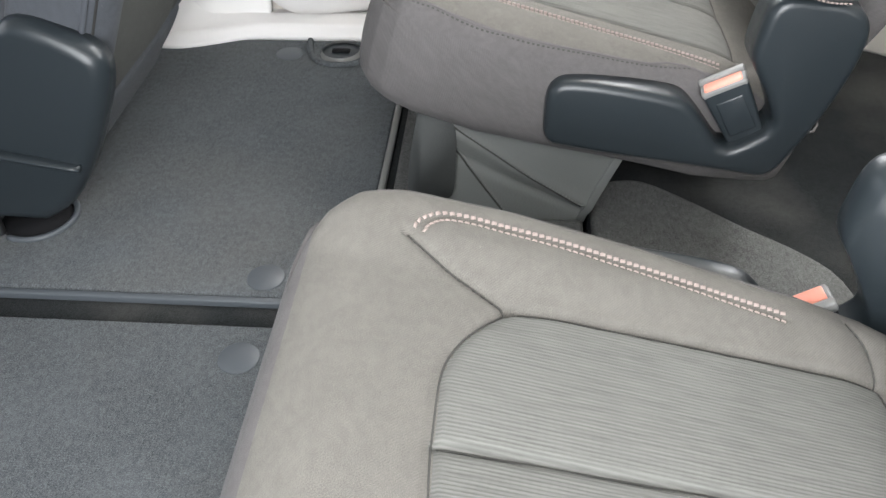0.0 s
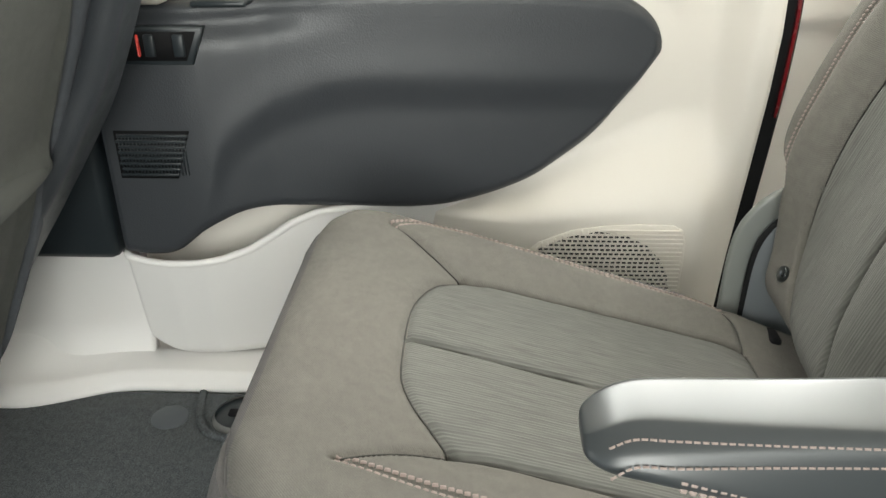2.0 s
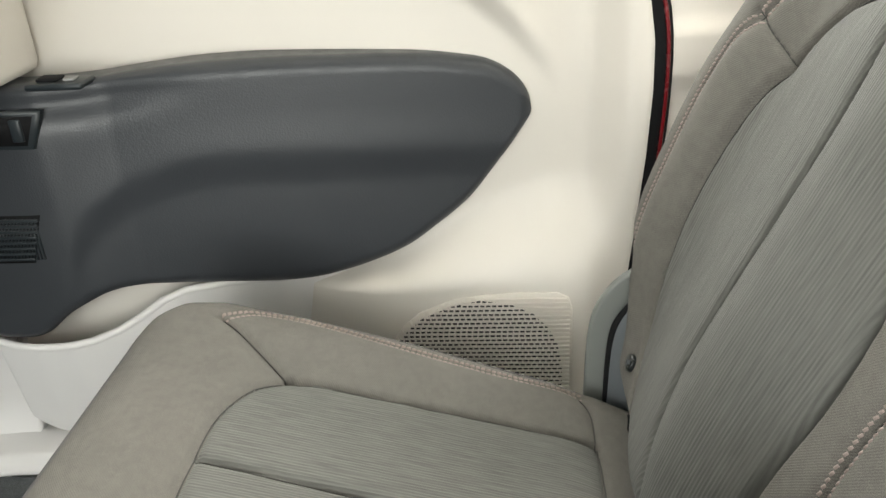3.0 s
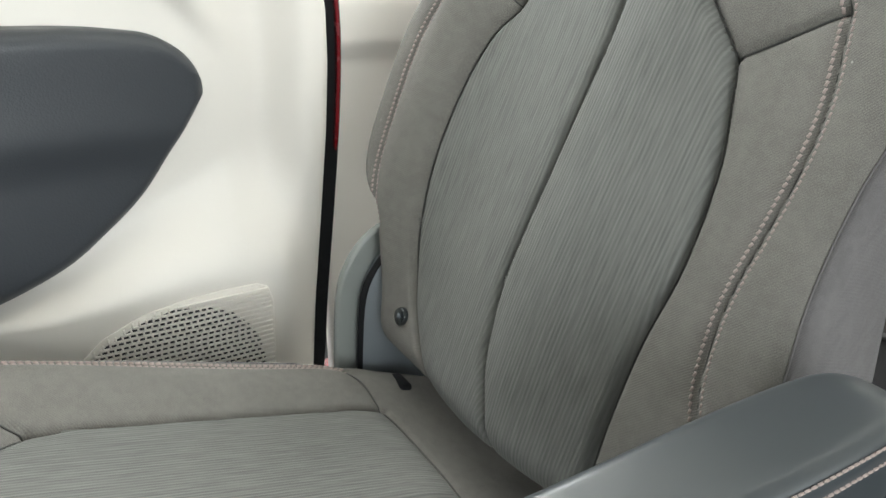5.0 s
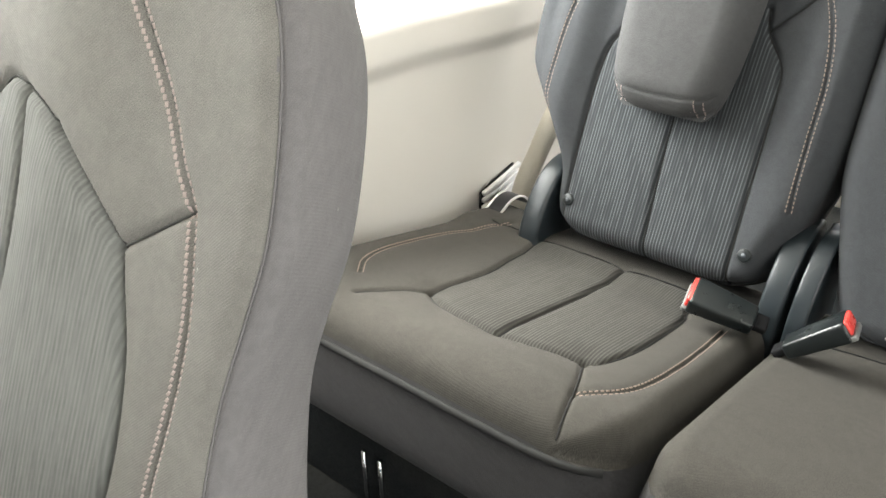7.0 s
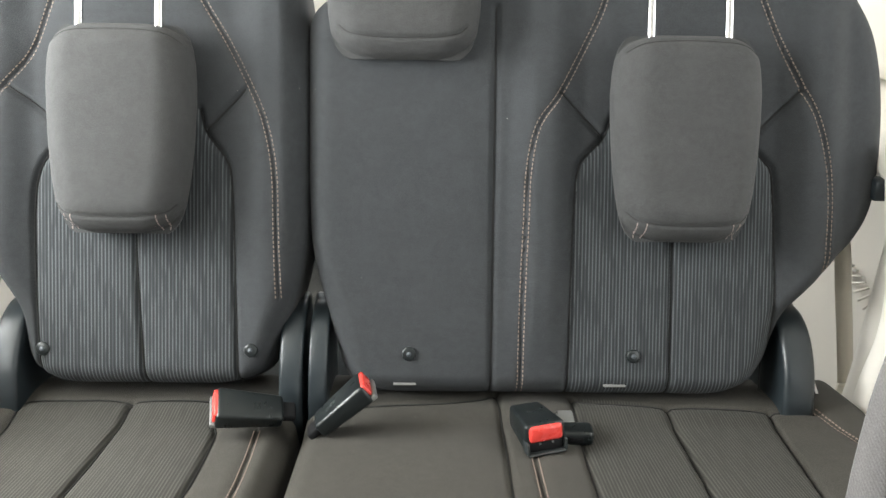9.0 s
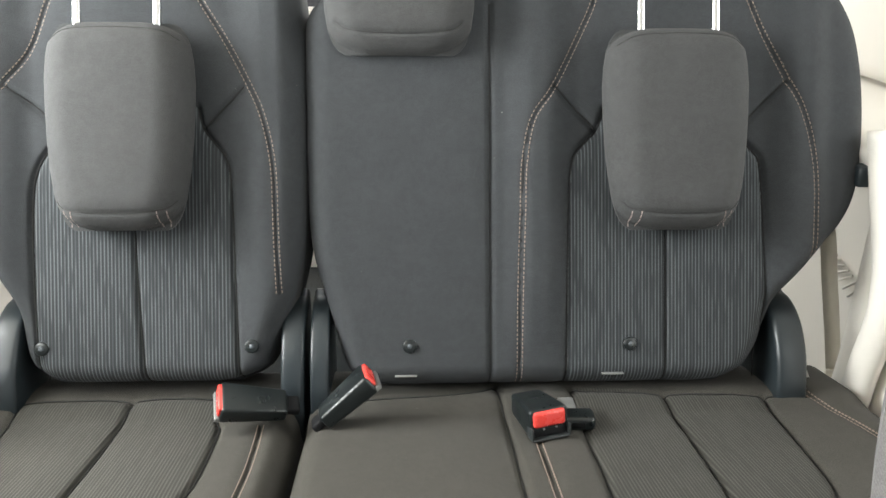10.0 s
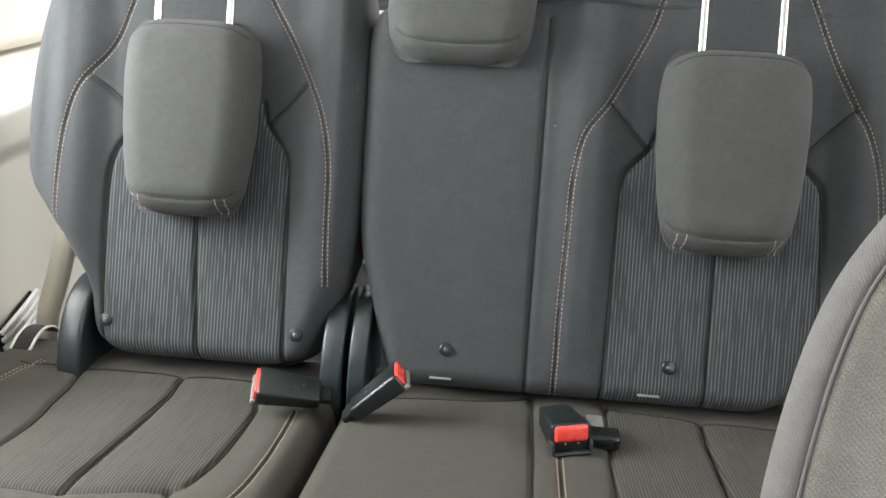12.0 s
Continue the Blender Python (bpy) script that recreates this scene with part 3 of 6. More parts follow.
side_wall = {}
for tag, sy in (("wall_passenger", 1), ("wall_driver", -1)):
    w = thing(tag, (0, sy * 1.0, 0), "van side wall with beige pillars and window openings", "wall", kind="structure")
    side_wall[sy] = w

    def wp(name, x0, x1, z0, z1, mat="beige", y0=-0.02, y1=0.06):
        ya, yb = sorted((sy * y0, sy * y1))
        part(name, box(bmesh.new(), (x0, ya, z0), (x1, yb, z1), 0.004), M[mat], w, smooth=False)
    wp("front_body", -1.95, -0.62, -0.55, 0.62, "black")
    wp("sill_body", -0.62, 0.60, -0.55, -0.03, "paint")
    wp("rear_body", 0.60, 2.25, -0.55, 0.66, "beige")
    wp("pillar", -0.62, -0.52, 0.62, 1.2)
    wp("pillar", 0.62, 0.72, 0.62, 1.2)
    wp("pillar", 1.62, 1.74, 0.62, 1.2)
    wp("roof_rail", -1.95, 2.25, 1.10, 1.2)
    glass = part("window_pane", box(bmesh.new(), (0.72, sy * 0.01, 0.64), (1.62, sy * 0.01 + 0.004, 1.12)), M["glass"], w, smooth=False)
    glass.visible_shadow = False
back = thing("wall_rear", (2.25, 0, 0), "beige tailgate with a window opening", "wall", kind="structure")
part("lower_panel", box(bmesh.new(), (0, -1.0, -0.55), (0.06, 1.0, 0.62)), M["beige"], back, smooth=False)
part("header", box(bmesh.new(), (0, -1.0, 1.10), (0.06, 1.0, 1.2)), M["beige"], back, smooth=False)
front = thing("wall_front", (-1.95, 0, 0), "dark dashboard wall below the windscreen", "wall", kind="structure")
part("dashboard", box(bmesh.new(), (-0.1, -1.0, -0.55), (0.0, 1.0, 0.60)), M["black"], front, smooth=False)
part("header", box(bmesh.new(), (-0.1, -1.0, 1.12), (0.0, 1.0, 1.2)), M["beige"], front, smooth=False)

# ---- seats ----


def frame_matrix(origin, u, v, h):
    m = Matrix.Identity(4)
    for i, c in enumerate((u, v, h, origin)):
        for r in range(3):
            m[r][i] = c[r]
    return m


def sstep(x, a, b):
    t = np.clip((x - a) / (b - a), 0, 1)
    return t * t * (3 - 2 * t)


def recess_bolt(parent, pad, u, v, r=0.0090, label="black round trim clip"):
    h = float(pad.height(np.array([u]), np.array([v]))[0])
    p = Vector(pad.place(np.array([u]), np.array([v]), np.array([h - 0.003]))[0])
    q = Vector(pad.place(np.array([u]), np.array([v]), np.array([h + 0.004]))[0])
    bm = bmesh.new()
    cyl(bm, p, q, r, 22, bevel=0.002)
    b = part("trim_clip", bm, M["buckle_black"], parent, label)
    bm = bmesh.new()
    n = (q - p).normalized()
    cyl(bm, q - n * 0.001, q + n * 0.0006, r * 0.36, 14)
    part("clip_centre", bm, M["grey_plastic"], b)
    return b


def stitch3d(parent, pts, out, mat, pitch=0.0045, size=(0.0037, 0.0015, 0.0010), name="stitching"):
    """A row of thread bars along 3D points; out: the outward direction."""
    p = smooth_line(pts, 300)
    seg = np.r_[0, np.cumsum(np.linalg.norm(np.diff(p, axis=0), axis=1))]
    n = int(seg[-1] / pitch)
    verts, faces = [], []
    for i in range(n):
        k = (i + 0.5) * pitch
        c = np.array([np.interp(k, seg, p[:, j]) for j in range(3)])
        d = np.array([np.interp(k + 0.001, seg, p[:, j]) for j in range(3)]) - c
        d /= np.linalg.norm(d) + 1e-12
        o = np.array(out(c) if callable(out) else out, float)
        o -= d * (o @ d)
        o /= np.linalg.norm(o)
        w = np.cross(o, d)
        b = len(verts)
        for x, y, z in ((-1, -1, -0.5), (1, -1, -0.5), (1, 1, -0.5), (-1, 1, -0.5), (-0.7, -0.5, 1), (0.7, -0.5, 1), (0.7, 0.5, 1), (-0.7, 0.5, 1)):
            verts.append(c + d * x * size[0] / 2 + w * y * size[1] / 2 + o * z * size[2])
        faces += [tuple(b + q for q in f) for f in ((4, 5, 6, 7), (0, 1, 5, 4), (1, 2, 6, 5), (2, 3, 7, 6), (3, 0, 4, 7))]
    return link_mesh(name, verts, faces, mat, parent, "raised pale pink-beige thread")


def captain_seat(label, lean=0.38, shift=0.0, with_armrest=True, pinch=0.0):
    """Second-row seat; its middle is at y = 0 of the thing and +y is the outboard side. lean: run of the backrest per rise."""
    seat = thing("captain_seat", (0, 0.423, 0), label, "car seat", "second-row seats")
    # cushion
    th = math.atan(0.266)
    c, s = math.cos(th), math.sin(th)
    m = frame_matrix((0, 0, 0.3285), (0, 1, 0), (c, 0, -s), (s, 0, c))
    wide = [(-0.131, 0.155), (-0.126, 0.188), (-0.114, 0.212), (-0.093, 0.232), (-0.06, 0.245), (0.03, 0.256), (0.15, 0.248), (0.25, 0.236), (0.35, 0.228), (0.43, 0.205), (0.455, 0.195)]
    seams = [
        ([(0.137, 0.348), (0.137, 0.18), (0.136, 0.036)], 0.006, 0.0035),
        ([(0.137, 0.036), (0.110, 0.008), (0.080, -0.006), (0.047, -0.013), (0.0, -0.014), (-0.053, -0.012), (-0.085, 0.000), (-0.110, 0.018), (-0.131, 0.036)], 0.005, 0.0035),
        ([(-0.131, 0.036), (-0.136, 0.18), (-0.141, 0.348)], 0.006, 0.0035),
        ([(0.006, -0.010), (0.000, 0.15), (-0.008, 0.345)], 0.006, 0.0035),
        ([(0.198, -0.050), (0.170, -0.012), (0.137, 0.036)], 0.005, 0.0035),
        ([(-0.176, -0.050), (-0.150, -0.010), (-0.131, 0.036)], 0.005, 0.0035),
        ([(-0.197, 0.330), (-0.15, 0.347), (0.0, 0.349), (0.15, 0.346), (0.198, 0.330)], 0.003, 0.003),
        ([(0.198, -0.050), (0.221, -0.011), (0.226, 0.05), (0.212, 0.154), (0.203, 0.242), (0.200, 0.335)], 0.003, 0.003),
        ([(-0.176, -0.050), (-0.184, 0.015), (-0.190, 0.12), (-0.194, 0.225), (-0.200, 0.310)], 0.003, 0.003),
    ]

    def crown(u, v):
        return 0.010 * sstep(np.abs(u), 0.135, 0.19) + 0.004 * sstep(-v, -0.03, 0.06) - 0.006 * sstep(np.abs(u) * 0 + v, 0.30, 0.38)
    outer = [(0.137, 0.346), (0.137, 0.036), (0.110, 0.008), (0.080, -0.006), (0.047, -0.013), (0.006, -0.014), (0.0, 0.15), (-0.008, 0.347)]
    inner = [(0.006, -0.014), (-0.053, -0.012), (-0.085, 0.000), (-0.110, 0.018), (-0.131, 0.036), (-0.141, 0.346), (-0.008, 0.347), (0.0, 0.15)]
    if not with_armrest:
        seams[8] = ([(-0.181, -0.043), (-0.192, -0.038), (-0.203, -0.024), (-0.208, 0.0), (-0.208, 0.03), (-0.206, 0.078), (-0.201, 0.12), (-0.195, 0.17), (-0.188, 0.22), (-0.182, 0.27)], 0.003, 0.003)
    pad = Pad(m, [(v, -u) for v, u in wide], wide, -0.131, 0.455, 0.150, 0.044, (0.055, 0.02), 0.036, seams, 0.0022, crown, 0.02, 0.005)
    base = thing_part("cushion", seat)
    edge = [(0.176, -0.122), (0.205, -0.113), (0.222, -0.095), (0.236, -0.05), (0.246, 0.03), (0.239, 0.13), (0.229, 0.21), (0.216, 0.27), (0.214, 0.46)]
    cap = edge + [(-u, v) for u, v in edge[::-1]]
    pad.build(base, "cushion_side", M["cloth_side"], [("insert_panel", M["rib"], outer, "ribbed grey insert cloth"), ("insert_panel", M["rib"], inner, "ribbed grey insert cloth"), ("cushion_cover", M["cloth"], cap, "plain grey seat cloth")], 170, 170, M["cloth_side"])
    pad.stitch(seams[7][0], base, M["thread"], (-0.0042, 0.0042), 0.0058, (0.0046, 0.0026, 0.0014), 0.2)
    pad.stitch(seams[8][0], base, M["thread"], (-0.0042, 0.0042), 0.0058, (0.0046, 0.0026, 0.0014), 0.2)
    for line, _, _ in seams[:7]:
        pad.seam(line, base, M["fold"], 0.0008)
    for sgn in (1, -1):
        pad.stitch([(sgn * 0.222, -0.095), (sgn * 0.236, -0.05), (sgn * 0.246, 0.03), (sgn * 0.239, 0.13), (sgn * 0.229, 0.21), (sgn * 0.216, 0.27)], base, M["fold"], (0.0022,), 0.0062, (0.0036, 0.0014, 0.0007))
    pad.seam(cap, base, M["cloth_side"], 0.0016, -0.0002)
    # backrest
    n = math.hypot(1, lean)
    vd, hd = (lean / n, 0, 1 / n), (-1 / n, 0, lean / n)
    mb = frame_matrix((0.335 - lean * 0.25 + shift, 0, 0), (0, 1, 0), vd, hd)
    z = 1 / vd[2]
    wide = [(0.250 * z, 0.185), (0.275 * z, 0.200), (0.36 * z, 0.217), (0.395 * z, 0.232), (0.41 * z, 0.262), (0.43 * z, 0.282), (0.47 * z, 0.291), (0.56 * z, 0.288), (0.62 * z, 0.261), (0.66 * z, 0.243), (0.71 * z, 0.218), (0.76 * z, 0.192), (0.80 * z, 0.166), (0.84 * z, 0.132), (0.862 * z, 0.10), (0.872 * z, 0.07)]
    narrow = [(0.25 * z, -0.175), (0.275 * z, -0.19), (0.36 * z, -0.207), (0.42 * z, -0.2161), (0.49 * z, -0.2067), (0.55 * z, -0.206), (0.6 * z, -0.213), (0.65 * z, -0.219), (0.71 * z, -0.212), (0.76 * z, -0.197), (0.8 * z, -0.1698), (0.84 * z, -0.1389), (0.862 * z, -0.1), (0.872 * z, -0.07)]
    narrow = [(v, u + pinch * float(sstep(np.array(v / z), 0.44, 0.68))) for v, u in narrow]
    oi = [(0.098, 0.284 * z), (0.108, 0.292 * z), (0.15, 0.332 * z), (0.172, 0.375 * z), (0.184, 0.425 * z), (0.188, 0.475 * z), (0.185, 0.53 * z), (0.176, 0.575 * z), (0.16, 0.605 * z), (0.133, 0.642 * z), (0.105, 0.665 * z), (0.084, 0.674 * z)]
    ii = [(-0.104, 0.284 * z), (-0.101, 0.31 * z), (-0.098, 0.354 * z), (-0.098, 0.414 * z), (-0.103, 0.474 * z), (-0.0977, 0.5341 * z), (-0.087, 0.574 * z), (-0.0743, 0.6062 * z), (-0.0549, 0.6284 * z), (-0.034, 0.648 * z), (-0.008, 0.668 * z)]
    top = [(0.084, 0.674 * z), (0.062, 0.687 * z), (0.036, 0.684 * z), (0.012, 0.678 * z), (-0.008, 0.668 * z)]
    st = [(0.222, 0.385 * z), (0.246, 0.43 * z), (0.251, 0.485 * z), (0.251, 0.533 * z), (0.244, 0.568 * z), (0.226, 0.608 * z), (0.205, 0.635 * z), (0.180, 0.685 * z), (0.160, 0.75 * z), (0.140, 0.82 * z)]
    sti = [(-0.171, 0.379 * z), (-0.156, 0.411 * z), (-0.149, 0.449 * z), (-0.149, 0.481 * z), (-0.153, 0.514 * z), (-0.1563, 0.551 * z), (-0.1562, 0.584 * z), (-0.1509, 0.614 * z), (-0.139, 0.649 * z), (-0.124, 0.674 * z), (-0.108, 0.701 * z), (-0.08, 0.739 * z), (-0.062, 0.766 * z), (-0.035, 0.814 * z)]
    sti = [(u + pinch * float(sstep(np.array(v / z), 0.44, 0.68)), v) for u, v in sti]
    mid = [(-0.014, 0.284 * z), (-0.008, 0.292 * z), (0.001, 0.31 * z), (0.015, 0.335 * z), (0.025, 0.37 * z), (0.031, 0.41 * z), (0.031, 0.45 * z), (0.03, 0.5 * z), (0.029, 0.55 * z), (0.027, 0.6 * z), (0.029, 0.64 * z), (0.04, 0.6845 * z)]
    seams = [(oi, 0.007, 0.004), (ii, 0.009, 0.004), (top, 0.006, 0.004), (mid, 0.007, 0.0035),
             ([(0.160, 0.605 * z), (0.216, 0.630 * z)], 0.005, 0.003), ([(-0.0743, 0.6062 * z), (-0.139, 0.647 * z)], 0.005, 0.003), ([(u + 0.009, v) for v, u in narrow[2:11]], 0.0014, 0.0016),
             (st, 0.0022, 0.0012), (sti, 0.0022, 0.0012)]

    def crown_b(u, v):
        r = 0.012 * np.exp(-(((v - 0.42) / 0.16) ** 2)) * np.exp(-((u / 0.14) ** 2))
        inn = -0.022 * sstep(-u, 0.0, 0.11) + 0.004 * sstep(-u, 0.14, 0.20)
        out = -0.008 * sstep(u, 0.0, 0.14) + 0.030 * sstep(u, 0.15, 0.23) * sstep(v, 0.30, 0.42) * (1 - 0.6 * sstep(v, 0.70, 0.90))
        return r + np.where(u < 0, inn, out)
    padb = Pad(mb, rounder(narrow), rounder(wide), 0.281 * z, 0.872 * z, 0.118, 0.020, (0.026, 0.06), 0.020, seams, 0.003, crown_b, 0.02, 0.004, 0.028, lambda v: 0.022 + 3.2 * pinch - 0.029 * (1 - sstep(v / z, 0.42, 0.60)))
    sm = lambda pts: [tuple(q) for q in smooth_line(pts, 40)]
    p_out = sm(oi) + sm(top)[:20] + sm(mid)[::-1]
    p_in = sm(ii) + sm(top)[20:][::-1] + sm(mid)[::-1]
    bk = thing_part("backrest", seat)
    cap_b = [(u + 0.009, v) for v, u in narrow] + [(u + 0.01, v) for v, u in wide[::-1]]
    padb.build(bk, "backrest_side", M["cloth_side"], [("insert_panel", M["rib"], p_out, "ribbed grey insert cloth"), ("insert_panel", M["rib"], p_in, "ribbed grey insert cloth"), ("backrest_cover", M["cloth"], cap_b, "plain grey seat cloth")], 220, 250, M["cloth_side"])
    # grey cords colour in the shade of the backrest's seams
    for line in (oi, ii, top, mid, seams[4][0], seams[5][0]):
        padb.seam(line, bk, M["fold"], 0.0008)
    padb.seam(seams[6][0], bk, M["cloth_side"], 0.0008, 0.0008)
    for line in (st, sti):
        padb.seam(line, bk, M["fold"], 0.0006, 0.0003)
        padb.stitch(line, bk, M["thread"], (0.0044,), 0.0048, (0.0038, 0.0020, 0.0012), 0.3)
        padb.stitch(line, bk, M["thread"], (-0.0044,), 0.0048, (0.0038, 0.0020, 0.0012), -0.3)
    recess_bolt(bk, padb, 0.160, 0.317 * z)
    padb.stitch([(u + 0.008, v) for v, u in narrow[3:10]], bk, M["cloth_side"], (0.0,), 0.0044, (0.0034, 0.0012, 0.0006))
    # hinge covers, shield, buckle dock
    sh = [(0.083, 0.195), (0.083, 0.238), (0.088, 0.257), (0.103, 0.267), (0.130, 0.267), (0.162, 0.263), (0.200, 0.257), (0.235, 0.249), (0.252, 0.241), (0.272, 0.220), (0.290, 0.197), (0.302, 0.182), (0.316, 0.179), (0.336, 0.191), (0.354, 0.206), (0.358, 0.222), (0.342, 0.256), (0.322, 0.288), (0.315, 0.305), (0.317, 0.335), (0.322, 0.360), (0.332, 0.373), (0.350, 0.377), (0.380, 0.374), (0.410, 0.369), (0.428, 0.357), (0.437, 0.335), (0.434, 0.295), (0.420, 0.243), (0.400, 0.192), (0.378, 0.150), (0.362, 0.139), (0.335, 0.142), (0.278, 0.151), (0.225, 0.158), (0.160, 0.167), (0.105, 0.177), (0.090, 0.182)]
    bm = bmesh.new()
    slab(bm, [tuple(p) for p in smooth_line(sh + sh[:1], 130)[:-1]], lambda a, b, h: (a, -0.225 - h, b), 0.050, 0.011, 4)
    part("side_shield", bm, M["black"], seat, "glossy-edged black plastic side shield")
    bm = bmesh.new()
    arch = [(0.352, 0.225), (0.356, 0.300), (0.368, 0.336), (0.388, 0.354), (0.420, 0.358), (0.450, 0.345), (0.462, 0.30), (0.452, 0.20), (0.40, 0.16), (0.36, 0.17)]
    slab(bm, [tuple(p) for p in smooth_line(arch + arch[:1], 50)[:-1]], lambda a, b, h: (a, 0.215 + h, b), 0.030, 0.008, 3)
    hc = part("hinge_cover", bm, M["hinge"], seat, "blue-grey plastic recliner cover")
    bm = bmesh.new()
    sweep(bm, smooth_line([(0.343, 0.238, 0.19), (0.347, 0.238, 0.302), (0.361, 0.238, 0.343), (0.388, 0.238, 0.366), (0.425, 0.238, 0.368)], 30), rounded(0.030, 0.011, 0.004), up=(0, 1, 0))
    part("cover_rim", bm, M["hinge_rim"], hc, "pale rim of the recliner cover")
    bm = bmesh.new()
    sweep(bm, smooth_line([(0.351, 0.222, 0.19), (0.355, 0.222, 0.300), (0.368, 0.222, 0.336), (0.391, 0.222, 0.357), (0.425, 0.222, 0.359)], 30), circle(0.0042, 8), up=(0, 1, 0))
    part("rim_groove", bm, M["rubber"], hc)
    bm = bmesh.new()
    box(bm, (0.160, 0.380, -0.008), (0.188, 0.394, 0.0040), 0.004, m)
    part("strap_slot", bm, M["rubber"], seat, "dark slot at the cushion's rear corner")
    # vinyl base cover and leg
    bm = bmesh.new()
    leg = [(-0.080, 0.190), (-0.033, 0.180), (-0.030, 0.11), (-0.034, 0.060), (-0.046, 0.047), (-0.082, 0.046), (-0.096, 0.058), (-0.092, 0.12)]
    slab(bm, [tuple(p) for p in smooth_line(leg + leg[:1], 40)[:-1]], lambda a, b, h: (a, -0.236 + h + 0.13 * (0.17 - b), b), 0.034, 0.010, 4)
    part("front_leg", bm, M["leg_wrap"], seat, "dark grey wrapped front leg")
    bm = bmesh.new()
    slab(bm, [(-0.055, 0.0), (-0.03, 0.16), (0.17, 0.14), (0.13, 0.0)], lambda a, b, h: (a, -0.185 + h, b), 0.36)
    part("seat_base", bm, M["rubber"], seat)

    def cover(a, b):
        x = -0.058 + 0.020 * b + a * (0.208 + 0.029 * b) 
        zz = b * (0.176 - 0.038 * a) + 0.002
        fold = 0.006 * np.sin(3.0 * a + 2.2 * b) + 0.005 * np.exp(-(((b - 0.95 + 0.75 * a) / 0.07) ** 2)) - 0.004 * np.exp(-(((b - 0.75 + 0.62 * a) / 0.05) ** 2)) + 0.004 * np.sin(9 * a - 5 * b) * a * b
        return x, -0.198 - fold - 0.022 * b, zz
    sheet(cover, (0, 1), (0, 1), 60, 50, "base_cover", M["cover"], seat, "soft grey vinyl skirt with folds", 0.003)
    for a0, b0, a1, b1 in ((0.01, 0.82, 0.50, 0.02), (0.03, 0.98, 0.94, 0.22)):
        run = [cover(np.array(a0 + (a1 - a0) * q), np.array(b0 + (b1 - b0) * q)) for q in np.linspace(0, 1, 14)]
        run = [(float(p[0]), float(p[1]) - 0.0020, float(p[2])) for p in run]
        bm = bmesh.new()
        sweep(bm, [(x, y + 0.0010, z0) for x, y, z0 in run], circle(0.0014, 6))
        part("skirt_seam", bm, M["fold"], seat)
        stitch3d(seat, [(x + 0.004, y, z0) for x, y, z0 in run], (0, -1, 0), M["cover"], 0.0060, (0.0044, 0.0020, 0.0012))
    bm = bmesh.new()
    rim = [cover(np.array(1.0), np.array(q)) for q in np.linspace(0, 1, 12)]
    sweep(bm, [tuple(float(c) for c in p) for p in rim], rounded(0.013, 0.005, 0.002), up=(0, 1, 0))
    part("cover_edge", bm, M["cover"], seat, "bound edge of the skirt")
    # armrest
    if not with_armrest:
        return seat
    arm = thing_part("armrest", seat)
    secs = []
    xs = [0.106, 0.110, 0.118, 0.131, 0.152, 0.20, 0.26, 0.31, 0.365, 0.395, 0.412, 0.420]
    for x in xs:
        zt = 0.473 - 0.016 * (1 - sstep(np.array(x), 0.100, 0.132)) + 0.006 * sstep(np.array(x), 0.20, 0.36) - 0.010 * sstep(np.array(x), 0.395, 0.424)
        zb = np.interp(x, [0.106, 0.118, 0.146, 0.25, 0.37, 0.400, 0.420], [0.452, 0.446, 0.442, 0.416, 0.382, 0.380, 0.392])
        wv = np.interp(x, [0.106, 0.110, 0.118, 0.131, 0.152, 0.31, 0.37, 0.400, 0.420], [0.030, 0.042, 0.053, 0.060, 0.064, 0.066, 0.064, 0.058, 0.040])
        secs.append((x, float(zt), float(zb), float(wv)))
    inset = lambda x: float(np.interp(x, [0.15, 0.32], [0.5, 0.10]))
    verts, faces = [], []
    per = None
    for x, zt, zb, wv in secs:
        ring = rounded(wv, zt - zb, min(0.011, (zt - zb) / 2.6, wv / 2.6), 5)
        per = len(ring)
        half = (zt - zb) / 2
        verts += [(x, -0.273 + a * (1 - inset(x) * max(0.0, b / half)) if a < 0 else -0.273 + a, zb + half + b) for a, b in ring]
    for i in range(len(secs) - 1):
        for k in range(per):
            faces.append((i * per + k, i * per + (k + 1) % per, (i + 1) * per + (k + 1) % per, (i + 1) * per + k))
    faces.append(tuple(range(per))[::-1])
    faces.append(tuple(range((len(secs) - 1) * per, len(secs) * per)))
    a0 = link_mesh("armrest_cover", verts, faces, M["arm_vinyl"], arm, "padded black vinyl armrest")
    sub = a0.modifiers.new("round", "SUBSURF")
    sub.levels = sub.render_levels = 2
    for sy in (1, -1):
        for dz, dy in ((-0.0060, 0.0006), (-0.0150, 0.0002)) if sy < 0 else ():
            stitch3d(arm, [(x, -0.273 - wv / 2 * (1 - inset(x) * (1 + 2 * dz / (zt - zb))) + dy, zt + dz) for x, zt, zb, wv in secs[2:-2]], (0, sy, 0.5), M["thread"], 0.0042, (0.0033, 0.0013, 0.0008))
        for dz in (0.0045, 0.0095):
            stitch3d(arm, [(x, -0.273 + sy * (wv / 2 - 0.001), zb + dz) for x, zt, zb, wv in secs[4:-2]], (0, sy, -0.2), M["thread"], 0.0050, (0.0038, 0.0019, 0.0010))
    bm = bmesh.new()
    cyl(bm, (0.390, -0.290, 0.424), (0.390, -0.3035, 0.424), 0.019, 30, bevel=0.0012)
    part("pivot_cap", bm, M["black"], arm, "round black pivot cap")
    return seat


def thing_part(name, parent):
    """A part that holds its own pieces."""
    ob = new(name)
    ob.empty_display_size = 0.02
    ob.parent = parent
    return ob


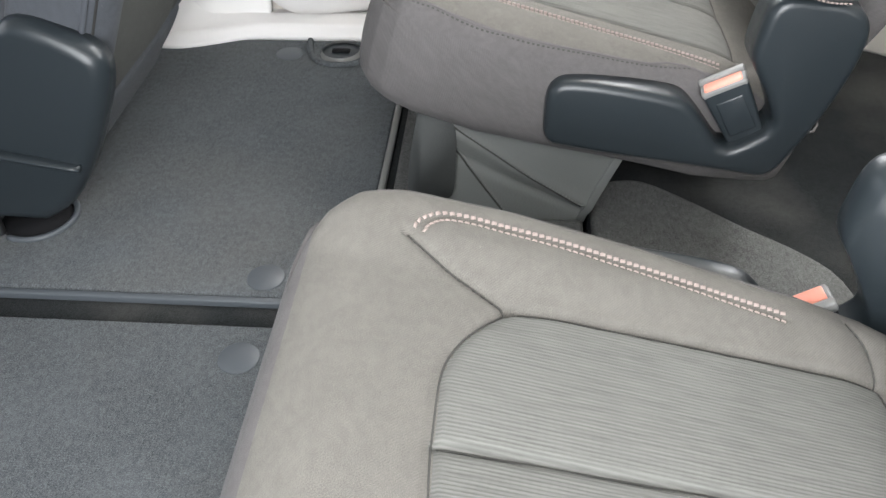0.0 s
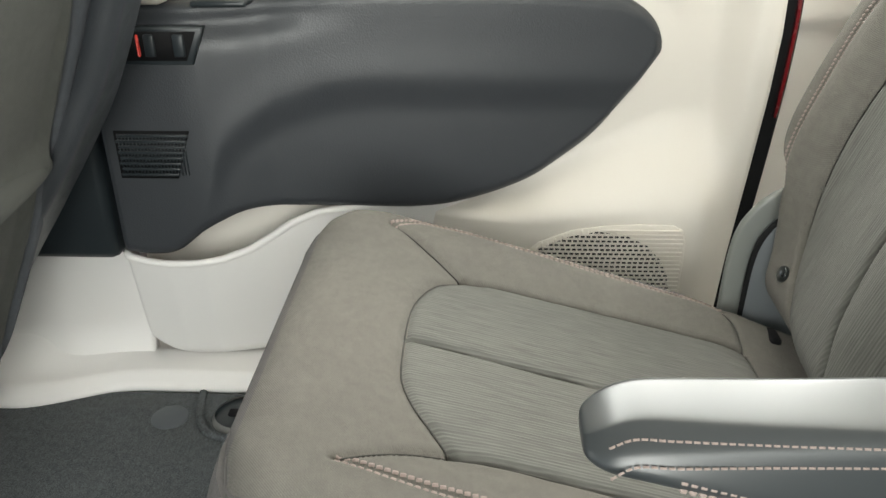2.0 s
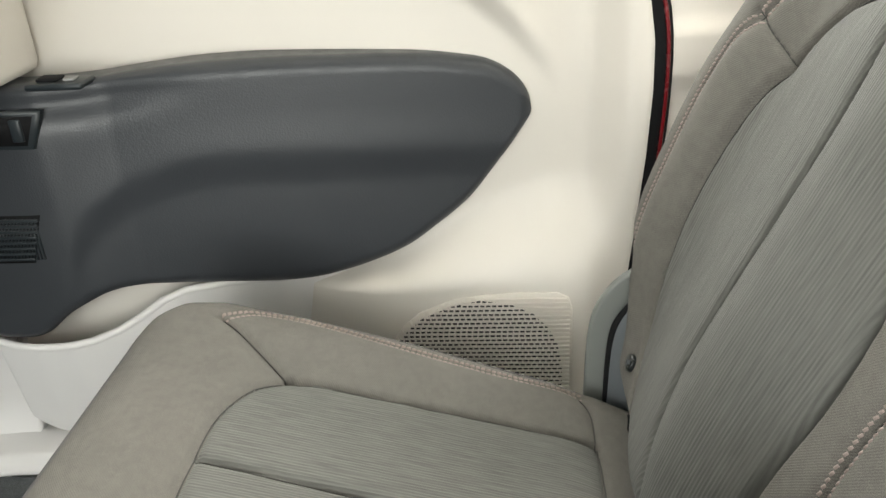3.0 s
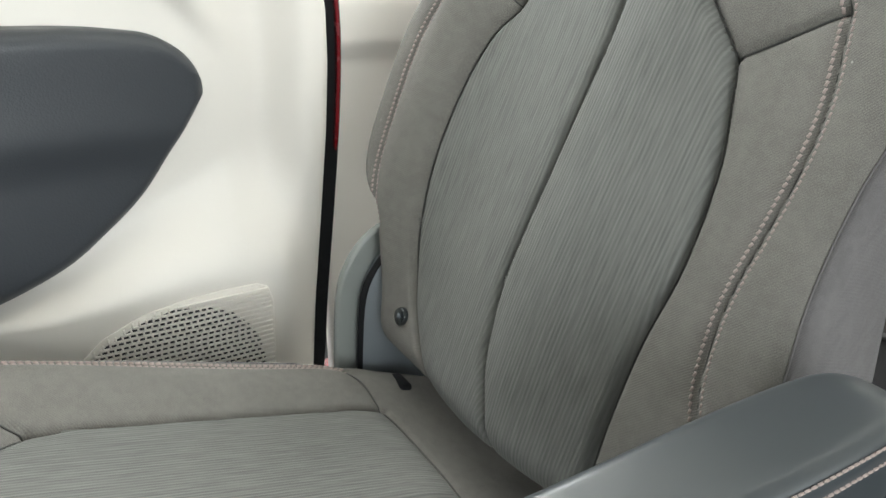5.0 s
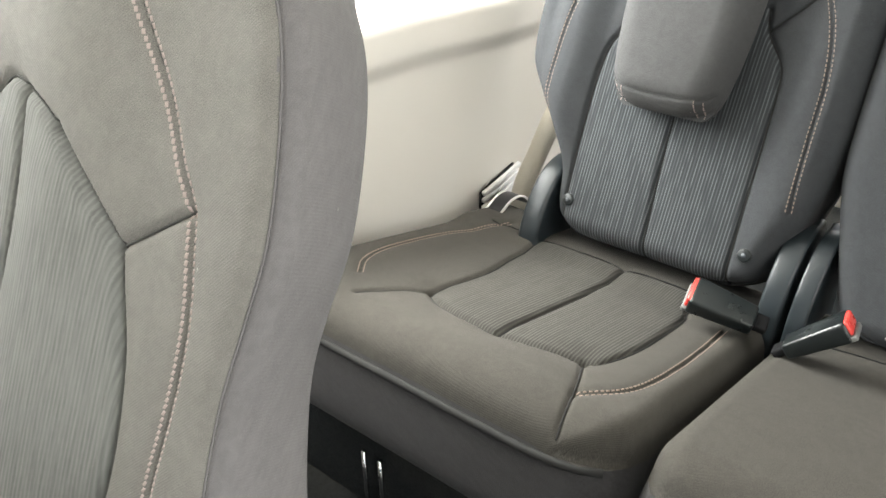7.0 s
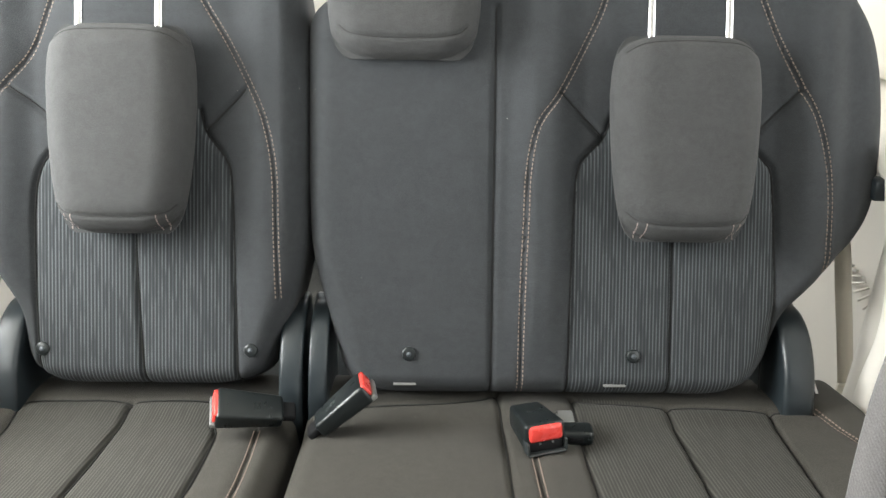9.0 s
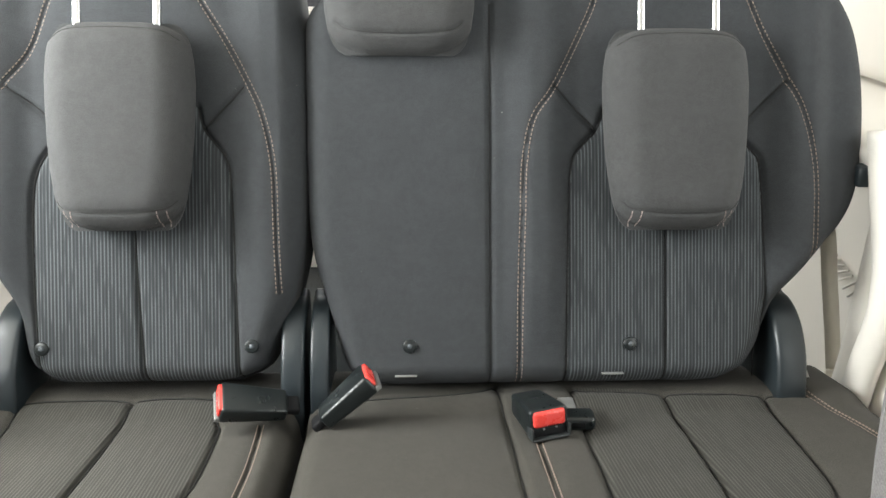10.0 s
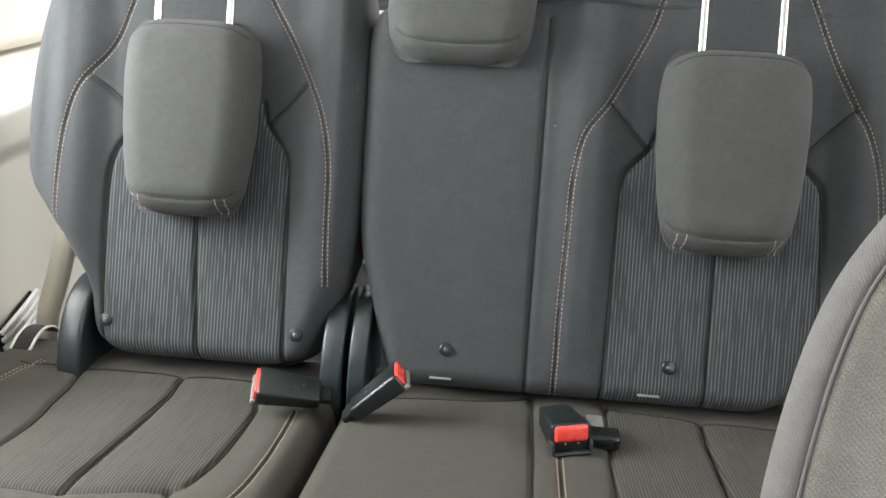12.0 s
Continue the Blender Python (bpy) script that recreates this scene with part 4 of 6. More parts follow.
captain_seat("grey cloth second-row captain seat with lowered black armrest")
seat_near = captain_seat("grey cloth second-row captain seat, seen beside the open door", 0.38, 0.0, False, 0.012)
seat_near.matrix_basis = Matrix.Translation((0.006, -0.419, 0.006)) @ Matrix.Scale(-1, 4, (0, 1, 0))

# ---- third row ----
R_SL = 0.41
rn = math.hypot(1, R_SL)
R_V, R_H = (R_SL / rn, 0, 1 / rn), (-1 / rn, 0, R_SL / rn)
RZ = rn
R_X0 = 1.226 - R_SL * 0.332


def rise(z):
    """Height on the reclined back."""
    return 0.0084 + 0.969 * z


def across(y):
    return 1.006 * y - 0.004


def rear_back(seat, yc, left, right, ztop, inserts, mids, seams, stitches, clips, plain=False):
    """left/right: (z, y) outlines; inserts: outlines in (y, z)."""
    m = frame_matrix((R_X0, -yc, 0), (0, 1, 0), R_V, R_H)
    foot = rise(left[0][0]) + 0.002
    cv = lambda pts: [(across(y), max(rise(z), foot) * RZ) for y, z in pts]
    lo = rounder([(rise(z) * RZ, across(y)) for z, y in left])
    hi = rounder([(rise(z) * RZ, across(y)) for z, y in right])
    sm = [(cv(p), d * 1.2, 0.0034) if p not in stitches else (cv(p), 0.0030, 0.0014) for p, d in seams]
    mid_y = [sum(q[0] for q in p) / len(p) for p in inserts]

    def crown(u, v):
        r = np.zeros(u.shape)
        for c in mid_y:
            a = np.abs(u - c)
            r += 0.016 * sstep(a, 0.120, 0.170) * (1 - sstep(a, 0.185, 0.225)) * sstep(v, 0.30, 0.45)
        return r
    pad = Pad(m, lo, hi, rise(left[0][0]) * RZ, rise(ztop) * RZ, 0.13, 0.035, (0.03, 0.05), 0.038, sm, 0.0018, crown, 0.02, 0.003)
    regs = [("insert_panel", M["rib_rear"], cv(p), "striped ribbed charcoal insert cloth") for p in mids]
    pad.build(seat, "backrest", M["cloth_rear"], regs, 240, 240, M["rear_side"])
    # black cords colour in the shade down in each seam
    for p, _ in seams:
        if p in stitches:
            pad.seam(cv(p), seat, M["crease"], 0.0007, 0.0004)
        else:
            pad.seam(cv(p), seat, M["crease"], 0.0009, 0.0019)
    for p in stitches:
        pad.stitch(cv(p), seat, M["thread_dark"], (-0.0034, 0.0034), 0.0058, (0.0038, 0.0014, 0.0010))
    for y, z in clips:
        recess_bolt(seat, pad, across(y), rise(z) * RZ)
    return pad


def head_restraint(parent, yl, z0, z1, w, off, thick, hanging=True):
    """A head restraint lying against the backrest at lateral place yl of its seat."""
    hr = thing_part("head_restraint", parent)
    yc = parent.location.y
    m = frame_matrix((R_X0 + R_H[0] * off, -yc, R_H[2] * off), (0, 1, 0), R_V, R_H)
    z0, z1, yl = rise(z0) - R_H[2] * off, rise(z1) - R_H[2] * off, across(yl + yc) - yc
    a, b = z0 * RZ, z1 * RZ
    hw = w / 2
    k = b - a
    prof = [(0.0, 0.62), (0.004, 0.70), (0.012, 0.77), (0.024, 0.825), (0.042, 0.875), (0.07, 0.925), (0.11, 0.97), (0.15, 0.992), (k * 0.72, 1.0), (k - 0.045, 0.98), (k - 0.028, 0.95), (k - 0.014, 0.90), (k - 0.004, 0.83), (k, 0.76)] if hanging else [(0.0, 0.70), (0.006, 0.79), (0.016, 0.87), (0.035, 0.94), (0.06, 0.98), (k - 0.05, 1.0), (k - 0.02, 0.95), (k, 0.80)]
    y0 = yl + yc
    left = [(a + v, y0 - hw * k) for v, k in prof]
    right = [(a + v, y0 + hw * k) for v, k in prof]
    seam = [(y0 - hw * 0.80, a + 0.036), (y0 - hw * 0.66, a + 0.026), (y0 - hw * 0.3, a + 0.021), (y0 + hw * 0.3, a + 0.021), (y0 + hw * 0.66, a + 0.026), (y0 + hw * 0.80, a + 0.036)]
    crest = [(y0 - hw * 0.86, b - 0.024), (y0 - hw * 0.6, b - 0.014), (y0, b - 0.011), (y0 + hw * 0.6, b - 0.014), (y0 + hw * 0.86, b - 0.024)]
    pad = Pad(m, left, right, a, b, thick, 0.040, (0.040, 0.032), 0.040, [(seam, 0.0030, 0.0022), (crest, 0.0020, 0.0020)], 0.001, lambda u, v: -0.9 * (u - y0) ** 2, 0.022, 0.006, 0.020)
    pad.build(hr, "restraint_pad", M["cloth_head"], (), 80, 90, M["cloth_head"])
    for line in (seam, crest):
        pad.seam(line, hr, M["crease"], 0.0006, 0.0006)
    if hanging:
        for k in (-0.62, 0.62):
            for d in (-0.004, 0.004):
                pad.stitch([(y0 + hw * k + d, a + 0.004), (y0 + hw * (k * 1.0) + d * 1.3, a + 0.024)], hr, M["thread"], (0,), 0.005, (0.0042, 0.0016, 0.0012))
        for k in (-0.048, 0.048):
            bm = bmesh.new()
            base = lambda z, h: (R_X0 + z * R_SL + R_H[0] * h, y0 + k - yc, z + R_H[2] * h)
            pts = [base(z1 - 0.02, off - 0.035), base(z1 + 0.06, off - 0.035), base(z1 + 0.115, off - 0.037), base(z1 + 0.135, off - 0.045), base(z1 + 0.14, off - 0.06), base(z1 + 0.11, off - 0.085)]
            sweep(bm, smooth_line(pts, 24), circle(0.0055, 14), up=(0, 1, 0))
            part("post", bm, M["chrome"], hr, "bright steel post")
    return hr


def rear_cushion(seat, yc, y0, y1, seams, inserts, stitches, x0=0.795, x1=1.330):
    sl = 0.23
    n = math.hypot(1, sl)
    m = frame_matrix((0.913, -yc, 0.324), (0, 1, 0), (1 / n, 0, -sl / n), (sl / n, 0, 1 / n))
    k = lambda x: (x - 0.913) * n
    cv = lambda pts: [(y, k(x)) for x, y in pts]
    a, b = k(x0), k(x1)
    rnd = [(0.0, 0.05), (0.006, 0.034), (0.018, 0.018), (0.04, 0.006), (0.07, 0.0), (b - a, 0.0)]
    left = [(a + v, y0 + q) for v, q in rnd]
    right = [(a + v, y1 - q) for v, q in rnd]
    pad = Pad(m, left, right, a, b, 0.155, 0.030, (0.060, 0.03), 0.045, [(cv(p), d * 1.2, 0.0036) if p not in stitches else (cv(p), 0.0030, 0.0014) for p, d in seams], 0.003, lambda u, v: 0.010 * sstep(v, 0.25, 0.31), 0.02, 0.006)
    base = thing_part("cushion", seat)
    pad.build(base, "cushion_cover", M["cloth_cushion"], [("insert_panel", M["rib_seat"], cv(p), "ribbed charcoal insert cloth") for p in inserts], 220, 150, M["rear_side"])
    for p, _ in seams:
        if p in stitches:
            pad.seam(cv(p), base, M["crease"], 0.0007, 0.0004)
        else:
            pad.seam(cv(p), base, M["crease"], 0.0009, 0.0020)
    for p in stitches:
        pad.stitch(cv(p), base, M["thread_dark"], (-0.0036, 0.0036), 0.0062, (0.0042, 0.0016, 0.0011))
    # piping under the front edge and carpeted riser
    pts = [(y, 0.0) for y in np.linspace(y0 + 0.02, y1 - 0.02, 24)]
    bm = bmesh.new()
    sweep(bm, [(x0 - 0.017 + 0.02 * (abs(2 * k / 23 - 1)) ** 8, y - yc, 0.302) for k, (y, _) in enumerate(pts)], circle(0.0042, 8))
    part("front_piping", bm, M["crease"], base, "dark piping along the front edge")
    bm = bmesh.new()
    box(bm, (x0 + 0.035, y0 - yc + 0.015, 0.0), (x1, y1 - yc - 0.015, 0.19), 0.01)
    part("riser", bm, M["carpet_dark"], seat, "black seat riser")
    return pad


Y1 = 0.316
single = thing("rear_single_seat", (0, Y1, 0), "charcoal cloth third-row single seat with ribbed inserts", "car seat", "third-row seats")
ins1 = [(0.441, 0.264), (0.443, 0.38), (0.444, 0.50), (0.436, 0.555), (0.405, 0.60), (0.395, 0.63), (0.235, 0.63), (0.228, 0.602), (0.203, 0.570), (0.195, 0.535), (0.190, 0.40), (0.187, 0.264)]
M1 = [(0.306, 0.262), (0.317, 0.47), (0.317, 0.63)]
rear_back(
    single, Y1,
    [(0.288, 0.190), (0.298, 0.165), (0.312, 0.150), (0.356, 0.133), (0.394, 0.116), (0.46, 0.102), (0.55, 0.098), (0.70, 0.100), (0.77, 0.106), (0.83, 0.120), (0.86, 0.140), (0.88, 0.19)],
    [(0.288, 0.422), (0.298, 0.442), (0.324, 0.460), (0.385, 0.471), (0.44, 0.505), (0.489, 0.551), (0.535, 0.571), (0.636, 0.573), (0.748, 0.556), (0.83, 0.528), (0.86, 0.49), (0.88, 0.44)],
    0.88, [ins1],
    [[p for p in ins1 if p[0] > 0.317] + [(0.317, 0.63), (0.317, 0.47), (0.309, 0.264)], [(0.309, 0.264), (0.317, 0.47), (0.317, 0.63)] + [p for p in ins1 if p[0] < 0.317]],
    [(ins1[:6], 0.005), (ins1[6:], 0.005), (M1, 0.005),
     ([(0.470, 0.652), (0.436, 0.628), (0.405, 0.600)], 0.004), ([(0.177, 0.654), (0.228, 0.604)], 0.004),
     ([(0.405, 0.80), (0.422, 0.754), (0.445, 0.694), (0.484, 0.640), (0.501, 0.588), (0.508, 0.528), (0.509, 0.469), (0.503, 0.445)], 0.004),
     ([(0.245, 0.80), (0.232, 0.764), (0.201, 0.714), (0.170, 0.658), (0.151, 0.616), (0.139, 0.558), (0.136, 0.479), (0.133, 0.40)], 0.004)],
    [[(0.405, 0.80), (0.422, 0.754), (0.445, 0.694), (0.484, 0.640), (0.501, 0.588), (0.508, 0.528), (0.509, 0.469), (0.503, 0.445)],
     [(0.245, 0.80), (0.232, 0.764), (0.201, 0.714), (0.170, 0.658), (0.151, 0.616), (0.139, 0.558), (0.136, 0.479), (0.133, 0.40)]],
    [(0.434, 0.335), (0.169, 0.336)])
head_restraint(single, 0.320 - Y1, 0.510, 0.753, 0.180, 0.080, 0.075)
side1 = [(1.214, 0.468), (1.12, 0.455), (1.05, 0.442), (0.984, 0.440), (0.930, 0.446)]
front1 = [(0.930, 0.446), (0.905, 0.418), (0.897, 0.386), (0.896, 0.333), (0.905, 0.273), (0.924, 0.222)]
inner1 = [(0.924, 0.222), (0.942, 0.204), (1.01, 0.194), (1.132, 0.197), (1.162, 0.204), (1.215, 0.212)]
mid1 = [(0.896, 0.321), (1.03, 0.319), (1.12, 0.321), (1.214, 0.325)]
out_stitch1 = [(1.23, 0.535), (1.16, 0.560), (1.10, 0.573), (0.995, 0.575), (0.933, 0.561), (0.89, 0.53)]
in_stitch1 = [(1.146, 0.148), (1.07, 0.144), (1.0, 0.143), (0.93, 0.147), (0.885, 0.160), (0.850, 0.188)]
rear1 = [(1.215, 0.56), (1.213, 0.468), (1.215, 0.33), (1.216, 0.20), (1.20, 0.12)]
rear_cushion(
    single, Y1, 0.106, 0.625,
    [(side1, 0.005), (front1, 0.005), (inner1, 0.005), (mid1, 0.006), ([(0.930, 0.446), (0.89, 0.468), (0.845, 0.492)], 0.004), ([(0.924, 0.222), (0.862, 0.196), (0.80, 0.176)], 0.004),
     (out_stitch1, 0.003), (in_stitch1, 0.003), (rear1, 0.002)],
    [side1[::-1] + [(1.214, 0.325)] + mid1[::-1] + front1[3::-1], mid1[::-1] + front1[3:] + inner1[1:]],
    [out_stitch1, in_stitch1])

Y2 = -0.27
bench = thing("rear_double_seat", (0, Y2, 0), "charcoal cloth third-row double seat with ribbed insert", "car seat", "third-row seats")
ins2 = [(-0.239, 0.262), (-0.240, 0.43), (-0.245, 0.555), (-0.262, 0.585), (-0.279, 0.602), (-0.290, 0.63), (-0.455, 0.63), (-0.465, 0.60), (-0.487, 0.578), (-0.499, 0.556), (-0.505, 0.46), (-0.508, 0.38), (-0.506, 0.262)]
st2a = [(-0.305, 0.84), (-0.283, 0.79), (-0.268, 0.746), (-0.223, 0.659), (-0.193, 0.615), (-0.182, 0.56), (-0.180, 0.50), (-0.177, 0.40), (-0.177, 0.262)]
st2b = [(-0.445, 0.84), (-0.469, 0.799), (-0.495, 0.74), (-0.524, 0.677), (-0.548, 0.629), (-0.562, 0.58), (-0.568, 0.526), (-0.566, 0.44)]
rear_back(
    bench, Y2,
    [(0.280, -0.45), (0.290, -0.472), (0.306, -0.490), (0.336, -0.508), (0.387, -0.526), (0.431, -0.566), (0.483, -0.620), (0.541, -0.645), (0.642, -0.651), (0.728, -0.640), (0.784, -0.612), (0.83, -0.575), (0.86, -0.525), (0.88, -0.46)],
    [(0.280, 0.01), (0.290, 0.032), (0.306, 0.050), (0.382, 0.074), (0.453, 0.094), (0.52, 0.1), (0.626, 0.102), (0.727, 0.102), (0.752, 0.096), (0.768, 0.080), (0.776, 0.050), (0.780, -0.10), (0.786, -0.142), (0.83, -0.165), (0.86, -0.21), (0.88, -0.29)],
    0.88, [ins2],
    [[p for p in ins2 if p[0] > -0.372] + [(-0.372, 0.63), (-0.372, 0.262)], [(-0.372, 0.262), (-0.372, 0.63)] + [p for p in ins2 if p[0] < -0.372]],
    [(ins2[:6], 0.005), (ins2[6:], 0.005), ([(-0.372, 0.262), (-0.371, 0.63)], 0.005),
     ([(-0.222, 0.657), (-0.279, 0.602)], 0.004), ([(-0.530, 0.665), (-0.465, 0.60)], 0.004),
     (st2a, 0.004), (st2b, 0.004), ([(-0.139, 0.262), (-0.139, 0.76)], 0.005)],
    [st2a, st2b],
    [(-0.033, 0.333), (-0.323, 0.333)])
head_restraint(bench, -0.372 - Y2, 0.508, 0.751, 0.187, 0.080, 0.075)
head_restraint(bench, -0.022 - Y2, 0.714, 0.872, 0.196, 0.060, 0.06, False)
strip_a = [(1.255, -0.156), (1.15, -0.157), (1.04, -0.155), (0.90, -0.151), (0.80, -0.149)]
lead = [(1.10, -0.188), (0.95, -0.185), (0.83, -0.182)]
strip_b = [(1.240, -0.257), (1.11, -0.249), (0.97, -0.243), (0.885, -0.235)]
mid2 = [(1.212, -0.379), (1.06, -0.371), (0.955, -0.363), (0.850, -0.350)]
side2 = [(1.203, -0.513), (1.063, -0.496), (0.96, -0.480), (0.905, -0.452)]
front2 = [(0.905, -0.452), (0.872, -0.405), (0.850, -0.350), (0.852, -0.290), (0.885, -0.235)]
out_stitch2 = [(1.21, -0.574), (1.15, -0.590), (1.08, -0.600), (0.97, -0.604), (0.90, -0.59)]
rear_cushion(
    bench, Y2, -0.655, 0.098,
    [(strip_a, 0.005), (strip_b, 0.005), (mid2, 0.006), (side2, 0.005), (front2, 0.005), (lead, 0.003), (out_stitch2, 0.003),
     ([(1.195, 0.07), (1.208, 0.0), (1.216, -0.08), (1.230, -0.13), (1.255, -0.156)], 0.003), ([(1.240, -0.257), (1.222, -0.285), (1.212, -0.379), (1.203, -0.513), (1.198, -0.57)], 0.003)],
    [strip_b + front2[::-1][1:3] + mid2[::-1], mid2 + front2[:2][::-1] + side2[::-1]],
    [lead, out_stitch2])


def recliner(parent, y, w=0.034, label="black plastic recliner cover"):
    """A rounded hinge cover beside a rear backrest."""
    yc = parent.location.y
    poly = [(1.190, 0.12), (1.192, 0.25), (1.203, 0.294), (1.220, 0.326), (1.246, 0.352), (1.275, 0.365), (1.305, 0.366), (1.335, 0.345), (1.34, 0.12)]
    bm = bmesh.new()
    slab(bm, [tuple(p) for p in smooth_line(poly, 60)], lambda a, b, h: (a, y - yc - w / 2 + h, b), w, 0.25 * w - 0.0025, 3)
    bmesh.ops.bevel(bm, geom=[e for e in bm.edges if abs(e.verts[0].co.y - (y - yc - w / 2)) < 1e-5 and abs(e.verts[1].co.y - (y - yc - w / 2)) < 1e-5], offset=0.25 * w - 0.0025, segments=3, profile=0.5, affect="EDGES")
    return part("recliner_cover", bm, M["black"], parent, label)


recliner(single, 0.480, 0.034)
recliner(single, 0.115, 0.030)
recliner(bench, 0.080, 0.024)
recliner(bench, -0.548, 0.042)

for y in (-0.032, -0.306):
    bm = bmesh.new()
    z = 0.294
    box(bm, (R_X0 + R_SL * z - 0.0010, y - Y2 - 0.0145, z - 0.0006), (R_X0 + R_SL * z + 0.004, y - Y2 + 0.0145, z + 0.0006), 0.0003)
    part("anchor_tag", bm, M["pale_grey"], bench, "thin pale anchor tag at the backrest's foot")

# ---- passenger sliding door ----
door = thing("door_1", (0, 0.9, 0), "beige sliding door lining with black padded armrest and bottle pocket", "door", kind="structure")


def seal_x(z):
    """Place of the gap behind the door's rear edge."""
    return np.interp(z, [0.0, 0.11, 0.19, 0.31, 0.42, 0.50, 0.56, 0.605, 0.645, 0.69, 1.1], [0.392, 0.402, 0.408, 0.420, 0.430, 0.434, 0.433, 0.426, 0.414, 0.409, 0.405])


def door_y(x, z):
    """Depth of the beige lining: it swells towards the seat round the speaker."""
    y = 0.905 - 0.02 * sstep(-z, -0.30, -0.05)
    swell_top = np.interp(x, [-0.1, 0.0, 0.1, 0.2, 0.3], [0.258, 0.258, 0.284, 0.350, 0.40])
    y = y - (y - 0.852) * (1 - sstep(z, 0.247, np.maximum(swell_top, 0.262))) * sstep(x, -0.12, 0.09)
    crease = np.interp(x, [-0.5, 0.056, 0.129, 0.204, 0.255, 0.30, 0.45], [0.672, 0.668, 0.652, 0.618, 0.575, 0.52, 0.30])
    y = y - 0.025 * sstep(z, crease - 0.012, crease + 0.03) * sstep(0.33 - x, 0.0, 0.1)
    s = sstep(x, 0.345, 0.40)
    return y * (1 - s) + 0.872 * s


def lining(a, b):
    x = -0.475 + a * (seal_x(b) - 0.0115 + 0.475)
    return x, door_y(x, b) - 0.9, b


sheet(lining, (0, 1), (0.0, 0.80), 150, 130, "door_panel", M["beige"], door, "smooth beige moulded lining", 0.02, along=(0, 1, 0))
low = smooth_line([(-0.436, 0.214), (-0.40, 0.210), (-0.365, 0.216), (-0.322, 0.248), (-0.262, 0.271), (-0.18, 0.270), (-0.044, 0.262), (0.030, 0.270), (0.107, 0.295), (0.157, 0.327), (0.203, 0.365), (0.243, 0.4165), (0.264, 0.446), (0.2725, 0.4585), (0.2785, 0.468), (0.2805, 0.476)], 240)
high = smooth_line([(-0.436, 0.548), (-0.30, 0.548), (-0.24, 0.549), (-0.124, 0.559), (-0.014, 0.559), (0.10, 0.555), (0.150, 0.552), (0.190, 0.547), (0.226, 0.540), (0.253, 0.5255), (0.2695, 0.509), (0.278, 0.492), (0.2805, 0.476)], 240)
zb = lambda x: np.interp(x, low[:, 0], low[:, 1])
zt = lambda x: np.interp(x, high[:, 0], high[:, 1])


def armrest_surface(a, b):
    x = a
    lo, hi = zb(x), zt(x)
    z = lo + (hi - lo) * b
    e = np.minimum(np.minimum(z - lo, hi - z), (0.2815 - x))
    edge = np.clip(1 - e / 0.018, 0, 1)
    base = np.interp(x, [-0.44, -0.30, -0.22, 0.0, 0.29], [0.792, 0.800, 0.822, 0.850, 0.888])
    cz = np.interp(x, [-0.44, -0.345, -0.30, -0.282, -0.221, -0.157, -0.089, 0.164, 0.3], [0.10, 0.20, 0.32, 0.365, 0.407, 0.430, 0.436, 0.426, 0.42])
    step = 0.0055 * (1 - sstep(z, cz - 0.034, cz + 0.020)) * sstep(x, -0.36, -0.24)
    shelf = 0.012 * np.exp(-(((z - hi + 0.02) / 0.02) ** 2)) * sstep(-x, 0.1, 0.25)
    flat = 1 - sstep(x, -0.34, -0.28)
    y = base * (1 - flat) + 0.796 * flat + step - 0.002 * np.exp(-(((z - cz - 0.018) / 0.03) ** 2)) * sstep(x, -0.36, -0.24) + shelf + 0.016 * (1 - np.sqrt(np.clip(1 - edge**2, 0, 1)))
    return x, y - 0.9, z


sheet(lambda a, b: armrest_surface(-0.436 + 0.7164 * (1 - (1 - a) ** 1.7), b), (0, 1), (0, 1), 190, 110, "armrest_pad", M["vinyl"], door, "black grained vinyl pad", 0.045, along=(0, 1, 0))
# handle bezel, vent, switch


def pad_y(x, z):
    """Depth of the pad's skin at x, z, relative to the door."""
    b = (z - float(zb(x))) / (float(zt(x)) - float(zb(x)))
    return float(armrest_surface(np.array(x), np.array(b))[1])


PY = pad_y(-0.36, 0.45)
bm = bmesh.new()
slab(bm, [(-0.425, 0.478), (-0.425, 0.524), (-0.285, 0.524), (-0.303, 0.478)], lambda a, b, h: (a, PY + 0.008 - h, b), 0.012, 0.003)
bezel = part("handle_bezel", bm, M["black"], door, "black inset handle bezel")
bm = bmesh.new()
slab(bm, [(-0.418, 0.484), (-0.418, 0.519), (-0.294, 0.519), (-0.309, 0.484)], lambda a, b, h: (a, PY - 0.004 - h, b), 0.0012)
part("bezel_recess", bm, M["rubber"], bezel)
for x, mt, nm, w in ((-0.366, "red", "lock_flag", 0.004), (-0.352, "black", "lock_slider", 0.013), (-0.316, "black", "handle_lever", 0.014)):
    bm = bmesh.new()
    box(bm, (x - w / 2, PY - 0.009, 0.489), (x + w / 2, PY - 0.004, 0.516), 0.002)
    part(nm, bm, M[mt], bezel, {"red": "red lock flag"}.get(mt, ""))
bm = bmesh.new()
box(bm, (-0.300, 0.800 - 0.9, 0.545), (-0.232, 0.842 - 0.9, 0.553), 0.003)
sw = part("window_switch", bm, M["black"], door, "black window switch plate")
bm = bmesh.new()
box(bm, (-0.258, 0.812 - 0.9, 0.553), (-0.245, 0.828 - 0.9, 0.556), 0.001)
part("switch_mark", bm, M["white_print"], sw, "small pale switch mark")
bm = bmesh.new()
box(bm, (-0.290, 0.810 - 0.9, 0.553), (-0.264, 0.832 - 0.9, 0.557), 0.002)
part("switch_button", bm, M["rubber"], sw)
